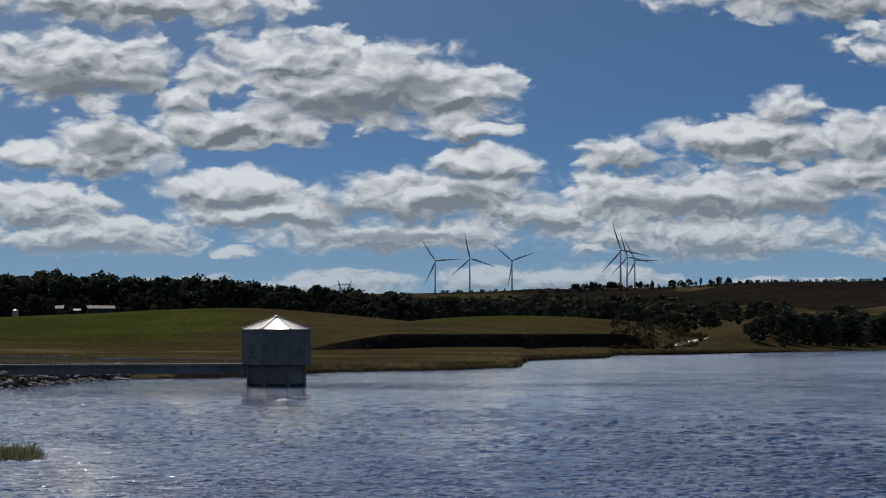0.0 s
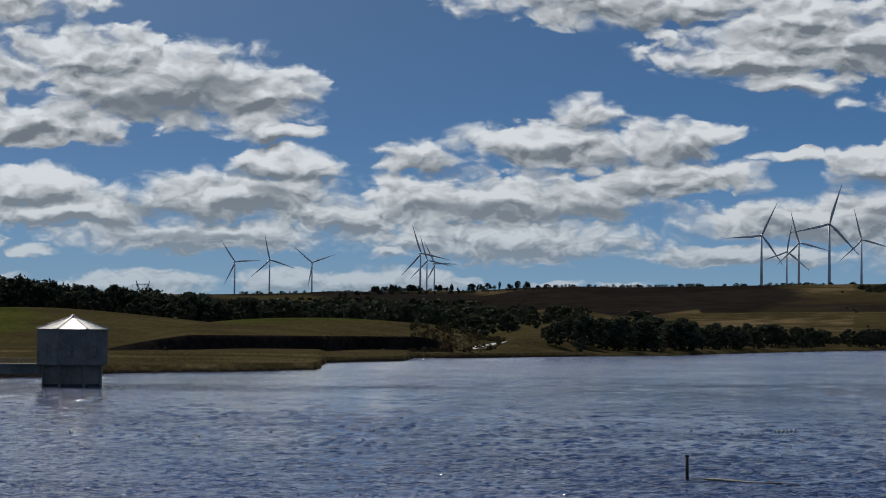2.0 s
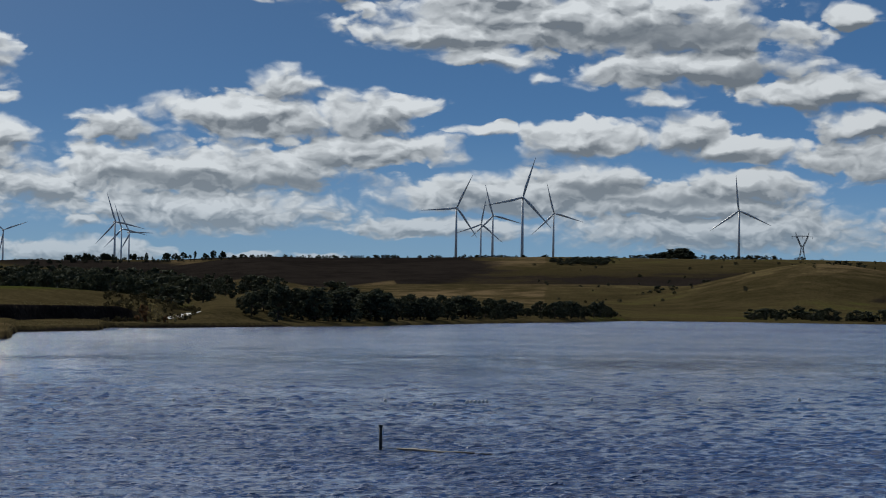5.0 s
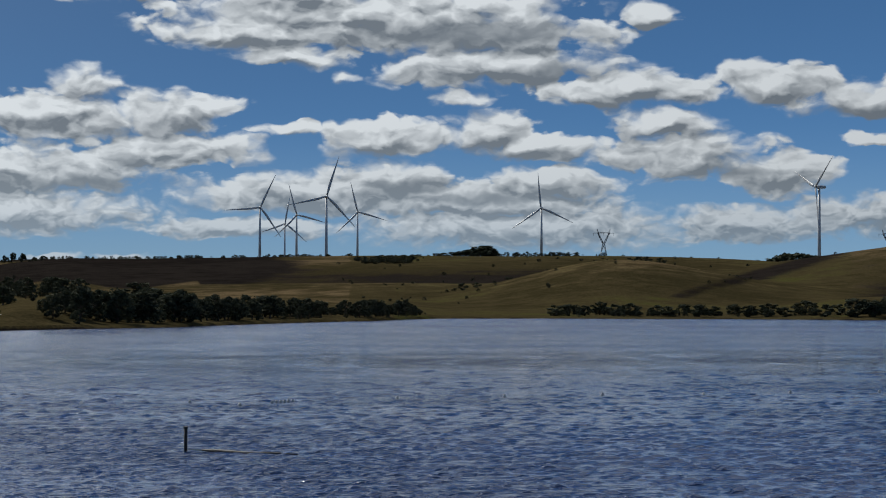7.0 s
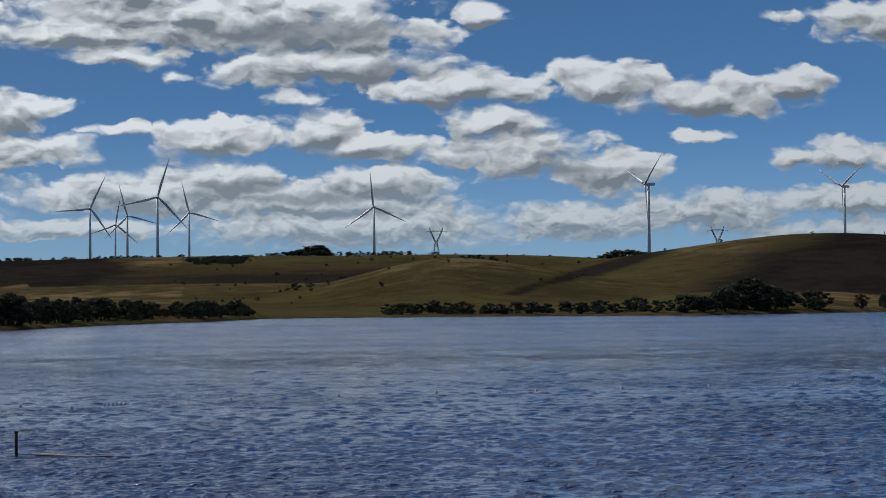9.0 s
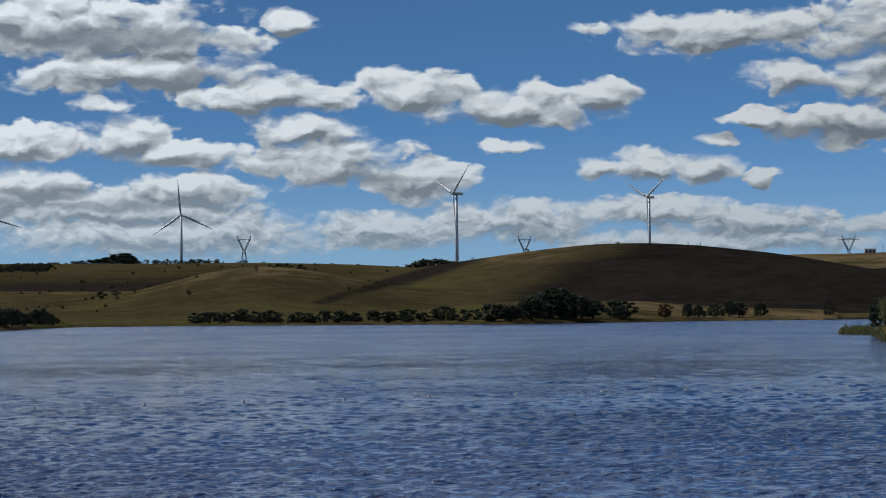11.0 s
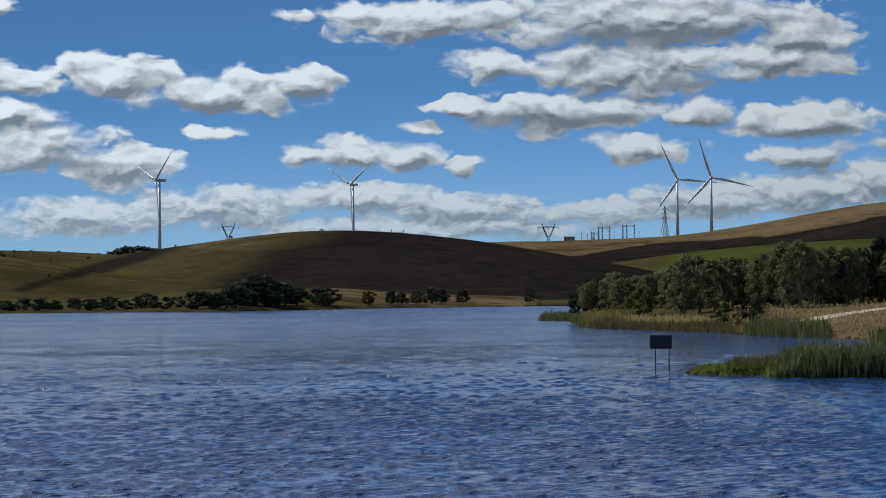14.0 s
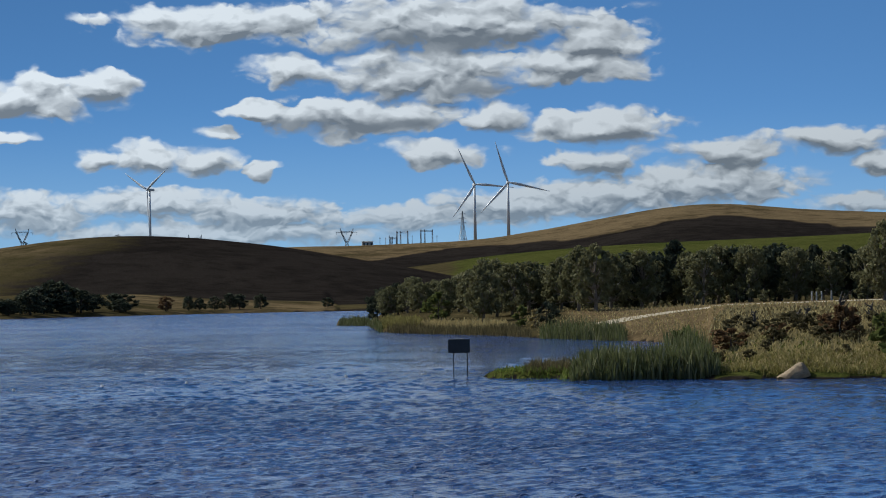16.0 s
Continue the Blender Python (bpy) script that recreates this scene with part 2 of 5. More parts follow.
def ground_material():
    """Pasture: dry straw, green grass, and dark earth that also paints cloud shadow, as the cover attribute spreads
    them.
    """
    m, tree, shader = material("pasture")
    where = node(tree, "ShaderNodeNewGeometry").outputs["Position"]
    cover = node(tree, "ShaderNodeSeparateColor", Color=node(tree, "ShaderNodeAttribute", attribute_name="cover").outputs["Color"]).outputs
    wide, mid, fine = fbm(tree, where, 0.008, 5.0, 0.6), fbm(tree, where, 0.06, 5.0, 0.6), fbm(tree, where, 0.9, 4.0, 0.65)
    patch = calc(tree, "ADD", calc(tree, "MULTIPLY", wide, 0.5), calc(tree, "MULTIPLY", mid, 0.5))
    straw = blend(tree, span(tree, patch, 0.38, 0.62), (0.043, 0.036, 0.018), (0.076, 0.061, 0.031))
    green = blend(tree, span(tree, patch, 0.4, 0.6), (0.042, 0.050, 0.013), (0.066, 0.070, 0.020))
    # dark tone of bare earth, also used to paint cloud shadow over hills
    soil_and_shade = blend(tree, span(tree, patch, 0.4, 0.6), (0.013, 0.0112, 0.0108), (0.024, 0.0203, 0.0185))
    rough_edge = calc(tree, "ADD", calc(tree, "MULTIPLY", calc(tree, "SUBTRACT", mid, 0.5), 0.8), calc(tree, "MULTIPLY", calc(tree, "SUBTRACT", wide, 0.5), 1.4))
    warm = blend(tree, span(tree, patch, 0.38, 0.62), (0.090, 0.066, 0.038), (0.152, 0.112, 0.064))
    straw = blend(tree, span(tree, calc(tree, "ADD", cover[2], rough_edge), 0.3, 0.7), straw, warm)
    colour = blend(tree, span(tree, calc(tree, "ADD", cover[0], rough_edge), 0.3, 0.7), straw, green)
    colour = blend(tree, span(tree, calc(tree, "ADD", cover[1], rough_edge), 0.3, 0.7), colour, soil_and_shade)
    speck = blend(tree, span(tree, fine, 0.35, 0.7), (0.55, 0.55, 0.5), (1.25, 1.2, 1.1))
    mul = node(tree, "ShaderNodeMix", data_type="RGBA", blend_type="MULTIPLY", i0=0.8)
    tree.links.new(colour, mul.inputs[6])
    tree.links.new(speck, mul.inputs[7])
    tree.links.new(mul.outputs[2], shader.inputs["Base Color"])
    shader.inputs["Roughness"].default_value = 0.95
    shader.inputs["Specular IOR Level"].default_value = 0.0
    tree.links.new(node(tree, "ShaderNodeBump", Height=fine, Distance=0.5, Strength=0.8).outputs[0], shader.inputs["Normal"])
    return m


def water_material():
    """Wind-ruffled lake water: fine ripples over the waves of the sheet, and calmer lanes."""
    m, tree, shader = material("lake_water")
    where = node(tree, "ShaderNodeNewGeometry").outputs["Position"]
    lanes = fbm(tree, vcalc(tree, "MULTIPLY", where, (0.35, 1.0, 1.0)), 0.011, 4.0)
    across = node(tree, "ShaderNodeMapping", Vector=where, Rotation=(0, 0, radians(12)), Scale=(0.27, 2.3, 1.0)).outputs[0]
    gust = span(tree, fbm(tree, where, 0.045, 3.0), 0.35, 0.65, 0.50, 0.59)
    far_out = span(tree, vcalc(tree, "LENGTH", where), 70.0, 190.0)
    small = calc(tree, "MAXIMUM", calc(tree, "SUBTRACT", fbm(tree, across, 1.9, 3.0, 0.6), gust), 0.0)
    large = calc(tree, "MAXIMUM", calc(tree, "SUBTRACT", fbm(tree, across, 0.8, 4.0, 0.62), gust), 0.0)
    crests = calc(tree, "ADD", calc(tree, "MULTIPLY", small, span(tree, far_out, 0.0, 1.0, 1.3, 0.5)), calc(tree, "MULTIPLY", large, span(tree, far_out, 0.0, 1.0, 0.6, 1.6)))
    ripple = fbm(tree, across, 6.0, 2.0, 0.6)
    chop = calc(tree, "MULTIPLY_ADD", ripple, 0.007, crests)
    offshore = span(tree, vcalc(tree, "LENGTH", where), 90.0, 480.0, 0.075, 0.20)
    shader.inputs["Base Color"].default_value = (0.011, 0.036, 0.128, 1)
    shader.inputs["IOR"].default_value, shader.inputs["Specular IOR Level"].default_value = 1.45, 1.0
    tree.links.new(calc(tree, "ADD", offshore, span(tree, lanes, 0.35, 0.65, -0.03, 0.05)), shader.inputs["Roughness"])
    tree.links.new(node(tree, "ShaderNodeBump", Height=chop, Distance=0.8, Strength=1.0).outputs[0], shader.inputs["Normal"])
    return m


SANDSTONE = plain_material("tan_boulder", (0.15, 0.105, 0.06), (0.29, 0.215, 0.13), 2.5, 0.9)
PASTURE, WATER = ground_material(), water_material()
BARK = plain_material("grey_bark", (0.16, 0.13, 0.10), (0.28, 0.24, 0.19), 3.0, 0.9)
DARK_BARK = plain_material("dark_bark", (0.04, 0.033, 0.026), (0.08, 0.065, 0.05), 3.0, 0.9)
GUM_LEAF = leaf_material("gum_leaves", (0.076, 0.078, 0.036), (0.145, 0.138, 0.066), (0.26, 0.24, 0.14), 0.28)
FAR_LEAF = leaf_material("dark_leaves", (0.034, 0.041, 0.027), (0.056, 0.062, 0.038), (0.078, 0.082, 0.052), 0.12)
BUSH_LEAF = leaf_material("bush_leaves", (0.05, 0.075, 0.02), (0.09, 0.10, 0.03), (0.14, 0.14, 0.05))
RUST_LEAF = leaf_material("rusty_leaves", (0.075, 0.045, 0.024), (0.12, 0.07, 0.035), (0.19, 0.13, 0.07))
REED_LEAF = leaf_material("reed_leaves", (0.050, 0.060, 0.022), (0.080, 0.090, 0.034), (0.38, 0.35, 0.21))
BROWN_REED = leaf_material("brown_reeds", (0.075, 0.064, 0.032), (0.105, 0.088, 0.044), (0.18, 0.15, 0.08))
SCRUB_LEAF = leaf_material("scrub_leaves", (0.040, 0.036, 0.018), (0.065, 0.055, 0.026), (0.11, 0.095, 0.05))
STRAW_LEAF = leaf_material("straw_grass", (0.22, 0.17, 0.075), (0.30, 0.24, 0.11), (0.40, 0.34, 0.18))
OLIVE_GRASS = leaf_material("olive_grass", (0.13, 0.115, 0.035), (0.17, 0.15, 0.05), (0.25, 0.21, 0.09))
GRASS_LEAF = leaf_material("wet_grass", (0.08, 0.12, 0.02), (0.12, 0.15, 0.03), (0.2, 0.2, 0.07))
CONCRETE = plain_material("weathered_concrete", (0.15, 0.132, 0.108), (0.24, 0.215, 0.18), 0.6, 0.85, 0.0, 0.01)
TIN = plain_material("roof_sheet", (0.26, 0.24, 0.215), (0.38, 0.35, 0.315), 1.0, 0.27, 0.8, 0.0)
WHITE_STEEL = plain_material("white_painted_steel", (0.56, 0.57, 0.58), (0.63, 0.64, 0.65), 0.05, 0.4, 0.0, 0.0)
GALVANISED = plain_material("galvanised_steel", (0.20, 0.21, 0.22), (0.32, 0.33, 0.34), 0.4, 0.5, 0.7, 0.0)
DARK_STEEL = plain_material("dark_steel", (0.02, 0.022, 0.024), (0.045, 0.045, 0.045), 2.0, 0.55, 0.3, 0.0)
BOARD = plain_material("dark_board", (0.012, 0.014, 0.016), (0.022, 0.024, 0.026), 3.0, 0.5, 0.0, 0.0)
TIMBER = plain_material("wet_timber", (0.014, 0.012, 0.010), (0.034, 0.028, 0.022), 5.0, 0.6)
RIPRAP = plain_material("dark_riprap", (0.07, 0.065, 0.06), (0.17, 0.16, 0.15), 0.7, 0.9, 0.0, 0.05)
GRAVEL = plain_material("pale_gravel", (0.27, 0.22, 0.14), (0.37, 0.31, 0.21), 0.4, 0.95, 0.0, 0.03)
FLOAT_WHITE = plain_material("white_plastic", (0.34, 0.34, 0.33), (0.5, 0.5, 0.48), 6.0, 0.4, 0.0, 0.0)
PLASTER = plain_material("pale_walls", (0.35, 0.34, 0.32), (0.5, 0.49, 0.46), 0.5, 0.8, 0.0, 0.0)
WINDOW_DARK = plain_material("dark_glazing", (0.01, 0.012, 0.015), (0.02, 0.022, 0.025), 1.0, 0.15, 0.0, 0.0)

# ---- the land: one sheet round the lake, in azimuth and distance from the bank ----


def ramp(x, a, b):
    t = np.clip((np.asarray(x, float) - a) / (b - a), 0, 1)
    return t * t * (3 - 2 * t)


LINES = {}


def along(az, rows):
    """A smooth line through (azimuth, value) rows."""
    key = tuple(rows)
    if key in LINES:
        return np.interp(az, *LINES[key])
    xs, ys = np.array(rows, float).T
    fine = np.linspace(xs[0], xs[-1], 1200)
    width = max(3, int(1200 * 0.9 / (xs[-1] - xs[0])))
    raw = np.interp(fine, xs, ys)
    soft = np.convolve(np.pad(raw, width, mode="edge"), np.ones(2 * width + 1) / (2 * width + 1), "valid")
    LINES[key] = (fine, soft)
    return np.interp(az, fine, soft)


SHORE = [(-180, 12), (-90, 18), (-50, 60), (-25, 150), (-14, 172), (-11.5, 187), (-8.6, 220), (-5, 228), (-3.3, 250), (-1.3, 260), (0.3, 268), (2.0, 281), (2.2, 343), (4.3, 372),
         (4.5, 412), (6.1, 420), (9, 470), (11.4, 505), (13.5, 600), (16.5, 735), (18.2, 880), (21, 915), (24.5, 910), (27, 900), (29.5, 870), (33, 980), (35, 1060),
         (38.5, 1120), (39.0, 1120)]
HEADLAND = [(38.0, 452), (38.9, 440), (39.2, 350), (39.7, 335), (42.6, 294), (43.5, 272), (45.5, 252), (47.85, 226), (48.0, 165), (48.3, 137), (49.6, 132), (52.4, 130), (60, 118), (80, 60), (100, 20), (180, 12)]
CRESTS = {
    "left_rise": (520, 250, 300, [(-40, 0.2), (-14, 0.25), (-11.5, 0.31), (-8.6, 0.44), (-7.2, 0.52), (-5.3, 0.57), (-3.9, 0.50), (-2.2, 0.34), (-1.3, 0.25), (1, 0.0), (4, -0.3), (8, -1.2)]),
    "mid_hill": (1900, 950, 900, [(-14, 0.4), (0, 0.62), (4, 0.78), (7.5, 1.04), (9, 1.18), (12, 1.24), (15.7, 1.29), (17, 1.32), (20, 1.30), (22, 1.28), (26, 1.19), (30, 1.0), (35, 0.6), (42, 0.0)]),
    "far_ridge": (3700, 1300, 900, [(-40, 0.9), (-5, 0.9), (0.2, 0.94), (3.2, 1.01), (6.1, 1.10), (9, 1.17), (13, 1.2), (20, 1.2), (26, 1.17), (30, 1.0), (40, 1.0), (70, 1.0)]),
    "front_hill": (1350, 400, 350, [(14, -0.8), (16.2, -0.25), (17.7, 0.17), (19.4, 0.51), (20.9, 0.89), (22.1, 1.17), (23, 1.25), (24, 1.18), (25.4, 0.9), (27, 0.6), (30, 0.3), (34, 0.0)]),
    "big_hill": (1700, 520, 700, [(19, -0.5), (22, 0.2), (25.1, 0.73), (26.6, 1.12), (27.8, 1.27), (28.8, 1.42), (31, 1.71), (32.4, 1.79), (34, 1.74), (35.4, 1.60), (37, 1.41), (38.2, 1.18), (39.7, 0.92), (41.1, 0.63), (43, 0.2), (46, -0.4)]),
    "back_hill": (3000, 1350, 900, [(28, 0.6), (33, 1.0), (36, 1.33), (37, 1.41), (39.7, 1.47), (41.7, 1.53), (44.1, 1.83), (45.6, 2.13), (47.1, 2.34), (48.3, 2.36), (50, 2.22), (52.4, 2.08), (56, 1.9), (62, 1.5), (75, 0.5)]),
    "near_fold": (2100, 700, 500, [(36, 0.2), (38.5, 0.75), (40, 0.85), (42, 1.12), (44, 1.28), (46, 1.36), (50, 1.5), (54, 1.6), (62, 1.0)]),
}
KNOLL = [(-7, -0.9), (-3.9, -0.42), (-3.4, -0.30), (-2.15, 0.04), (-0.4, 0.29), (1.7, 0.37), (3.2, 0.34), (4.5, 0.24), (5.4, 0.19), (6.0, 0.0), (6.5, -0.2), (6.9, -0.36), (7.6, -0.7), (9, -1.3)]


BANKLINE = [(-14, 172), (-11.5, 187), (-8.6, 220), (-5, 228), (-3.3, 250), (-1.3, 260), (2, 299), (4.4, 360), (6.1, 416), (9, 470)]


def bankline(az):
    """The line that the knoll's cut bank follows, behind the foreshore."""
    return np.interp(az, *np.array(BANKLINE, float).T)


def shore(az):
    return np.where(np.asarray(az) < 38.05, np.interp(az, *np.array(SHORE, float).T), np.interp(az, *np.array(HEADLAND, float).T))


def crest(name, az):
    dc, front, back, rows = CRESTS[name]
    return EYE + dc * np.tan(np.radians(along(az, rows)))


def wobble(az, d, size):
    """Cheap undulation of the land, in metres of the given wave length."""
    x, y = d * np.sin(np.radians(az)) / size, d * np.cos(np.radians(az)) / size
    return (np.sin(x * 2.1 + 1.3 * np.sin(y * 1.7)) + np.sin(y * 2.7 + 1.1 * np.sin(x * 1.9 + 2)) + 0.5 * np.sin(5.1 * x + 3.3 * y)) / 2.5


def ground(az, d):
    """Height of the land at an azimuth in degrees and a distance in metres."""
    az, d = np.broadcast_arrays(np.asarray(az, float), np.asarray(d, float))
    s = shore(az) + 1.5 * wobble(az, d * 0 + 300, 6.0)
    e = d - s
    slope = np.interp(az, [-40, 6, 8.5, 20, 27, 30, 37, 39, 42, 60], [0.010, 0.010, 0.02, 0.02, 0.025, 0.045, 0.045, 0.045, 0.035, 0.03])
    bank = ramp(az, 47.8, 48.4) * (1 - ramp(az, 90, 110))
    cap = np.interp(az, [20, 25, 30, 37.8, 38.1, 39.2, 40, 46, 52, 60], [7, 7, 10, 10, 0.2, 1.2, 2.3, 2.6, 3.9, 4.5])
    land = 0.5 * ramp(e, 0, 5) + np.minimum(np.maximum(e, 0) * slope, cap) * (1 - 0.58 * bank)
    land = land + bank * 1.9 * ramp(e, 0, 24) + ramp(e, 5, 60) * wobble(az, d, 45.0) * 0.15
    best = land
    for name, (dc, front, back, rows) in CRESTS.items():
        top = crest(name, az)
        rise = np.where(d < dc, ramp(d, dc - front, dc), 1 - 0.55 * ramp(d, dc, dc + back))
        z = -4 + (top + 4) * rise + wobble(az, d, 160.0) * 0.0012 * dc * rise * (1 - ramp(np.abs(d - dc), 0.12 * front, 0) * 0.9)
        best = np.logaddexp(best / 1.2, z / 1.2) * 1.2
    # the knoll with its cut bank above a flat foreshore
    foot = bankline(az) + np.interp(az, [-6, -3.4, 0, 3, 5.2, 7], [110, 100, 100, 82, 55, 40])
    cut = ramp(az, -4.6, -3.2) * (1 - ramp(az, 4.6, 6.0))
    top = EYE + (foot + 95) * np.tan(np.radians(along(az, KNOLL)))
    lip = np.minimum(EYE + foot * np.tan(np.radians(-0.12)), top * 0.62 + 0.4)
    steep = np.maximum(lip - 1.0, 0) * (cut * ramp(d, foot, foot + 3.4) + (1 - cut) * ramp(d, foot - 10, foot + 32))
    z = 0.9 + steep + np.maximum(top - lip, -3) * ramp(d, foot, foot + 95) + wobble(az, d, 14.0) * 0.25 * (1 - cut) * ramp(d, foot - 5, foot + 5)
    z = np.where(d > foot + 95, z - 0.012 * (d - foot - 95), z)
    mound = 2.3 * ramp(az, 6.2, 7.4) * (1 - ramp(az, 8.4, 10.2)) * ramp(d, s + 4, s + 45)
    best = np.maximum(best, np.where((az > -7) & (az < 9), z, -9)) + mound
    inlet = (az > 38.05) & (az < 40.2) & (e > 22 + 180 * ramp(az, 39.0, 39.3)) & (d < 1120)
    z = np.where((e > 0) & ~inlet, best, -1.6 * ramp(-e, 0, 9) - 0.5 * inlet)
    # low grassy islet before the headland
    x, y = d * np.sin(np.radians(az)), d * np.cos(np.radians(az))
    for a0, d0, wide, deep, high in ((43.6, 139.5, 4.2, 3.6, 0.42), (46.2, 136.5, 6.2, 5.0, 0.3), (48.5, 140.0, 5.0, 10.0, 0.5)):
        cx, cy = d0 * math.sin(radians(a0)), d0 * math.cos(radians(a0))
        u = (x - cx) * math.cos(radians(a0)) - (y - cy) * math.sin(radians(a0))
        v = (x - cx) * math.sin(radians(a0)) + (y - cy) * math.cos(radians(a0))
        q = np.sqrt((u / wide) ** 2 + (v / deep) ** 2) + 0.06 * wobble(az, d, 1.3)
        z = np.maximum(z, -1.6 + (high + 1.6) * (1 - ramp(q, 0.8, 1.35)))
    # the bank on which the camera stands
    near = 3.4 - 5.0 * ramp(d, 4, 42)
    return np.maximum(z, near)


def cover(az, d, z):
    """Weights of green grass and of dark ground, with cloud shadows painted on hills."""
    el = np.degrees(np.arctan2(z - EYE, d))
    green = 1.0 * (1 - ramp(az, -8, -3)) * ramp(d, 330, 430) + 0.75 * ramp(d, bankline(az) + 130, bankline(az) + 175) * ramp(az, -2, 0.5) * (1 - ramp(az, 6, 7)) * (d < 700)
    green = green + 0.15 * ramp(az, 27, 32) * ((d < 1205) & (d > 700)) + 0.30 * ((az > 17) & (az < 29) & (d < 1900)) + 0.9 * ((d > 1500) & (d < 2150) & (az > 40)) * ramp(az, 40.3, 42.0)
    green = green + 0.25 * (d < 330) * (az < 8) + 0.9 * ((d < 150) & (d > 90)) * (az > 40) + 0.2 * ((az > 6) & (az < 18) & (d < 900))
    # cloud shadow on the mid hill, painted as dark ground
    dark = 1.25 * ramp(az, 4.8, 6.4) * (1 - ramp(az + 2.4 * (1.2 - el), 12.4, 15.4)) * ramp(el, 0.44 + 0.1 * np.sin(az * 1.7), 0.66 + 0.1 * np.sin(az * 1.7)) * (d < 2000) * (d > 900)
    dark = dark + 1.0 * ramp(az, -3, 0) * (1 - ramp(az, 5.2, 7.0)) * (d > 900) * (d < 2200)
    # the big hill's cloud shadow is put into its ground colour
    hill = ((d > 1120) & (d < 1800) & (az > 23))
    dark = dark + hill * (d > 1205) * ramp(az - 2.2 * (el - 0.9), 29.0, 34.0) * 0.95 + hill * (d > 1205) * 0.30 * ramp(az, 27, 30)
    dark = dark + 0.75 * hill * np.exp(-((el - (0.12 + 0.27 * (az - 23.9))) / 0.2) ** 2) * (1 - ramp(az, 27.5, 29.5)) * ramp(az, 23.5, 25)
    # painted cloud shadow over the back hill, up to this edge
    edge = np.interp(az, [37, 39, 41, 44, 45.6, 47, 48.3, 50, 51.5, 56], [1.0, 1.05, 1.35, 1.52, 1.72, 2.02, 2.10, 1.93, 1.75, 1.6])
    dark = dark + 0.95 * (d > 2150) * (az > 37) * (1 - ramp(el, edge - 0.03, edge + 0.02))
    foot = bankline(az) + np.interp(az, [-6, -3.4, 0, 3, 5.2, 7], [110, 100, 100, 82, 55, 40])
    # bare earth of the cut bank, with its deep shade painted in as well
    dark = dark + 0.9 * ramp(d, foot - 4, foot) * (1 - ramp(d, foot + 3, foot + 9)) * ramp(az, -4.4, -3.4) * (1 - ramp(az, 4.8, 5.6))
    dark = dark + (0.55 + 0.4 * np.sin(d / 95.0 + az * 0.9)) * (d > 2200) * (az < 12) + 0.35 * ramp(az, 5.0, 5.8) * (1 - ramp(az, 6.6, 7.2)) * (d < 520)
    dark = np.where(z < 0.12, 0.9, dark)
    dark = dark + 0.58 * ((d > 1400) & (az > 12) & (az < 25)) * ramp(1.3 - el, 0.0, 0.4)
    warm = 0.4 * ((d > 900) & (d < 1420) & (az > 16) & (az < 30)) * ramp(el, 0.1, 0.7) + 0.5 * ramp(az, 31, 33) * ((d < 1205) & (d > 700) & (az < 38.1)) + 0.5 * hill * ramp(el, 0.9, 1.5) * (1 - ramp(az, 30, 34)) + 0.7 * (d > 2300) * (az > 36)
    warm = warm + 0.8 * ramp(az, 43, 45) * (d > 225) * (d < 345) + 0.4 * (d < 340) * (az < 7) + 0.45 * ((d > 900) & (az > 6) & (az < 16))
    return np.clip(green, 0, 1), np.clip(dark, 0, 1), np.clip(warm, 0, 1)


def spot(az, d, z=None, lift=0.0):
    """A place in the world at an azimuth and distance, on the land unless z is given."""
    z = float(ground(az, d)) + lift if z is None else z
    return Vector((d * math.sin(radians(az)), d * math.cos(radians(az)), z))


def mesh_object(name, verts, faces, mat, smooth=False):
    me = bpy.data.meshes.new(name)
    me.from_pydata(verts, [], faces)
    me.materials.append(mat)
    if smooth:
        me.polygons.foreach_set("use_smooth", [True] * len(me.polygons))
    me.update()
    return new(name, me)


def build_land():
    az = np.concatenate([np.arange(-180, -16, 4.0), np.arange(-16, 56, 0.11), np.arange(56, 181, 4.0)])
    az[-1] = 180
    d = np.unique(np.concatenate([[-0.4, 6, 14, 24, 34, 44, 60, 90, 115], np.arange(124, 152, 0.9), np.geomspace(152, 1250, 190), np.arange(325, 480, 1.3), np.geomspace(1250, 4950, 95)]))
    A, D = np.meshgrid(az, d)
    Z = ground(A, D)
    verts = np.stack([D * np.sin(np.radians(A)), D * np.cos(np.radians(A)), Z], -1).reshape(-1, 3)
    n, m = len(az), len(d)
    i = (np.arange(m - 1)[:, None] * n + np.arange(n - 1)[None]).ravel()
    faces = np.stack([i, i + n, i + n + 1, i + 1], 1)
    ob = mesh_object("ground", verts.tolist(), faces.tolist(), PASTURE, True)
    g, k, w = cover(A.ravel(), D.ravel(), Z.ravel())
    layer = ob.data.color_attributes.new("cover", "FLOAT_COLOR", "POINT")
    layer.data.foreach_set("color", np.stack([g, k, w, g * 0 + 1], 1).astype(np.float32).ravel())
    tagged(ob, "rolling dry and green pasture hills round a lake", "ground", kind="structure")


build_land()


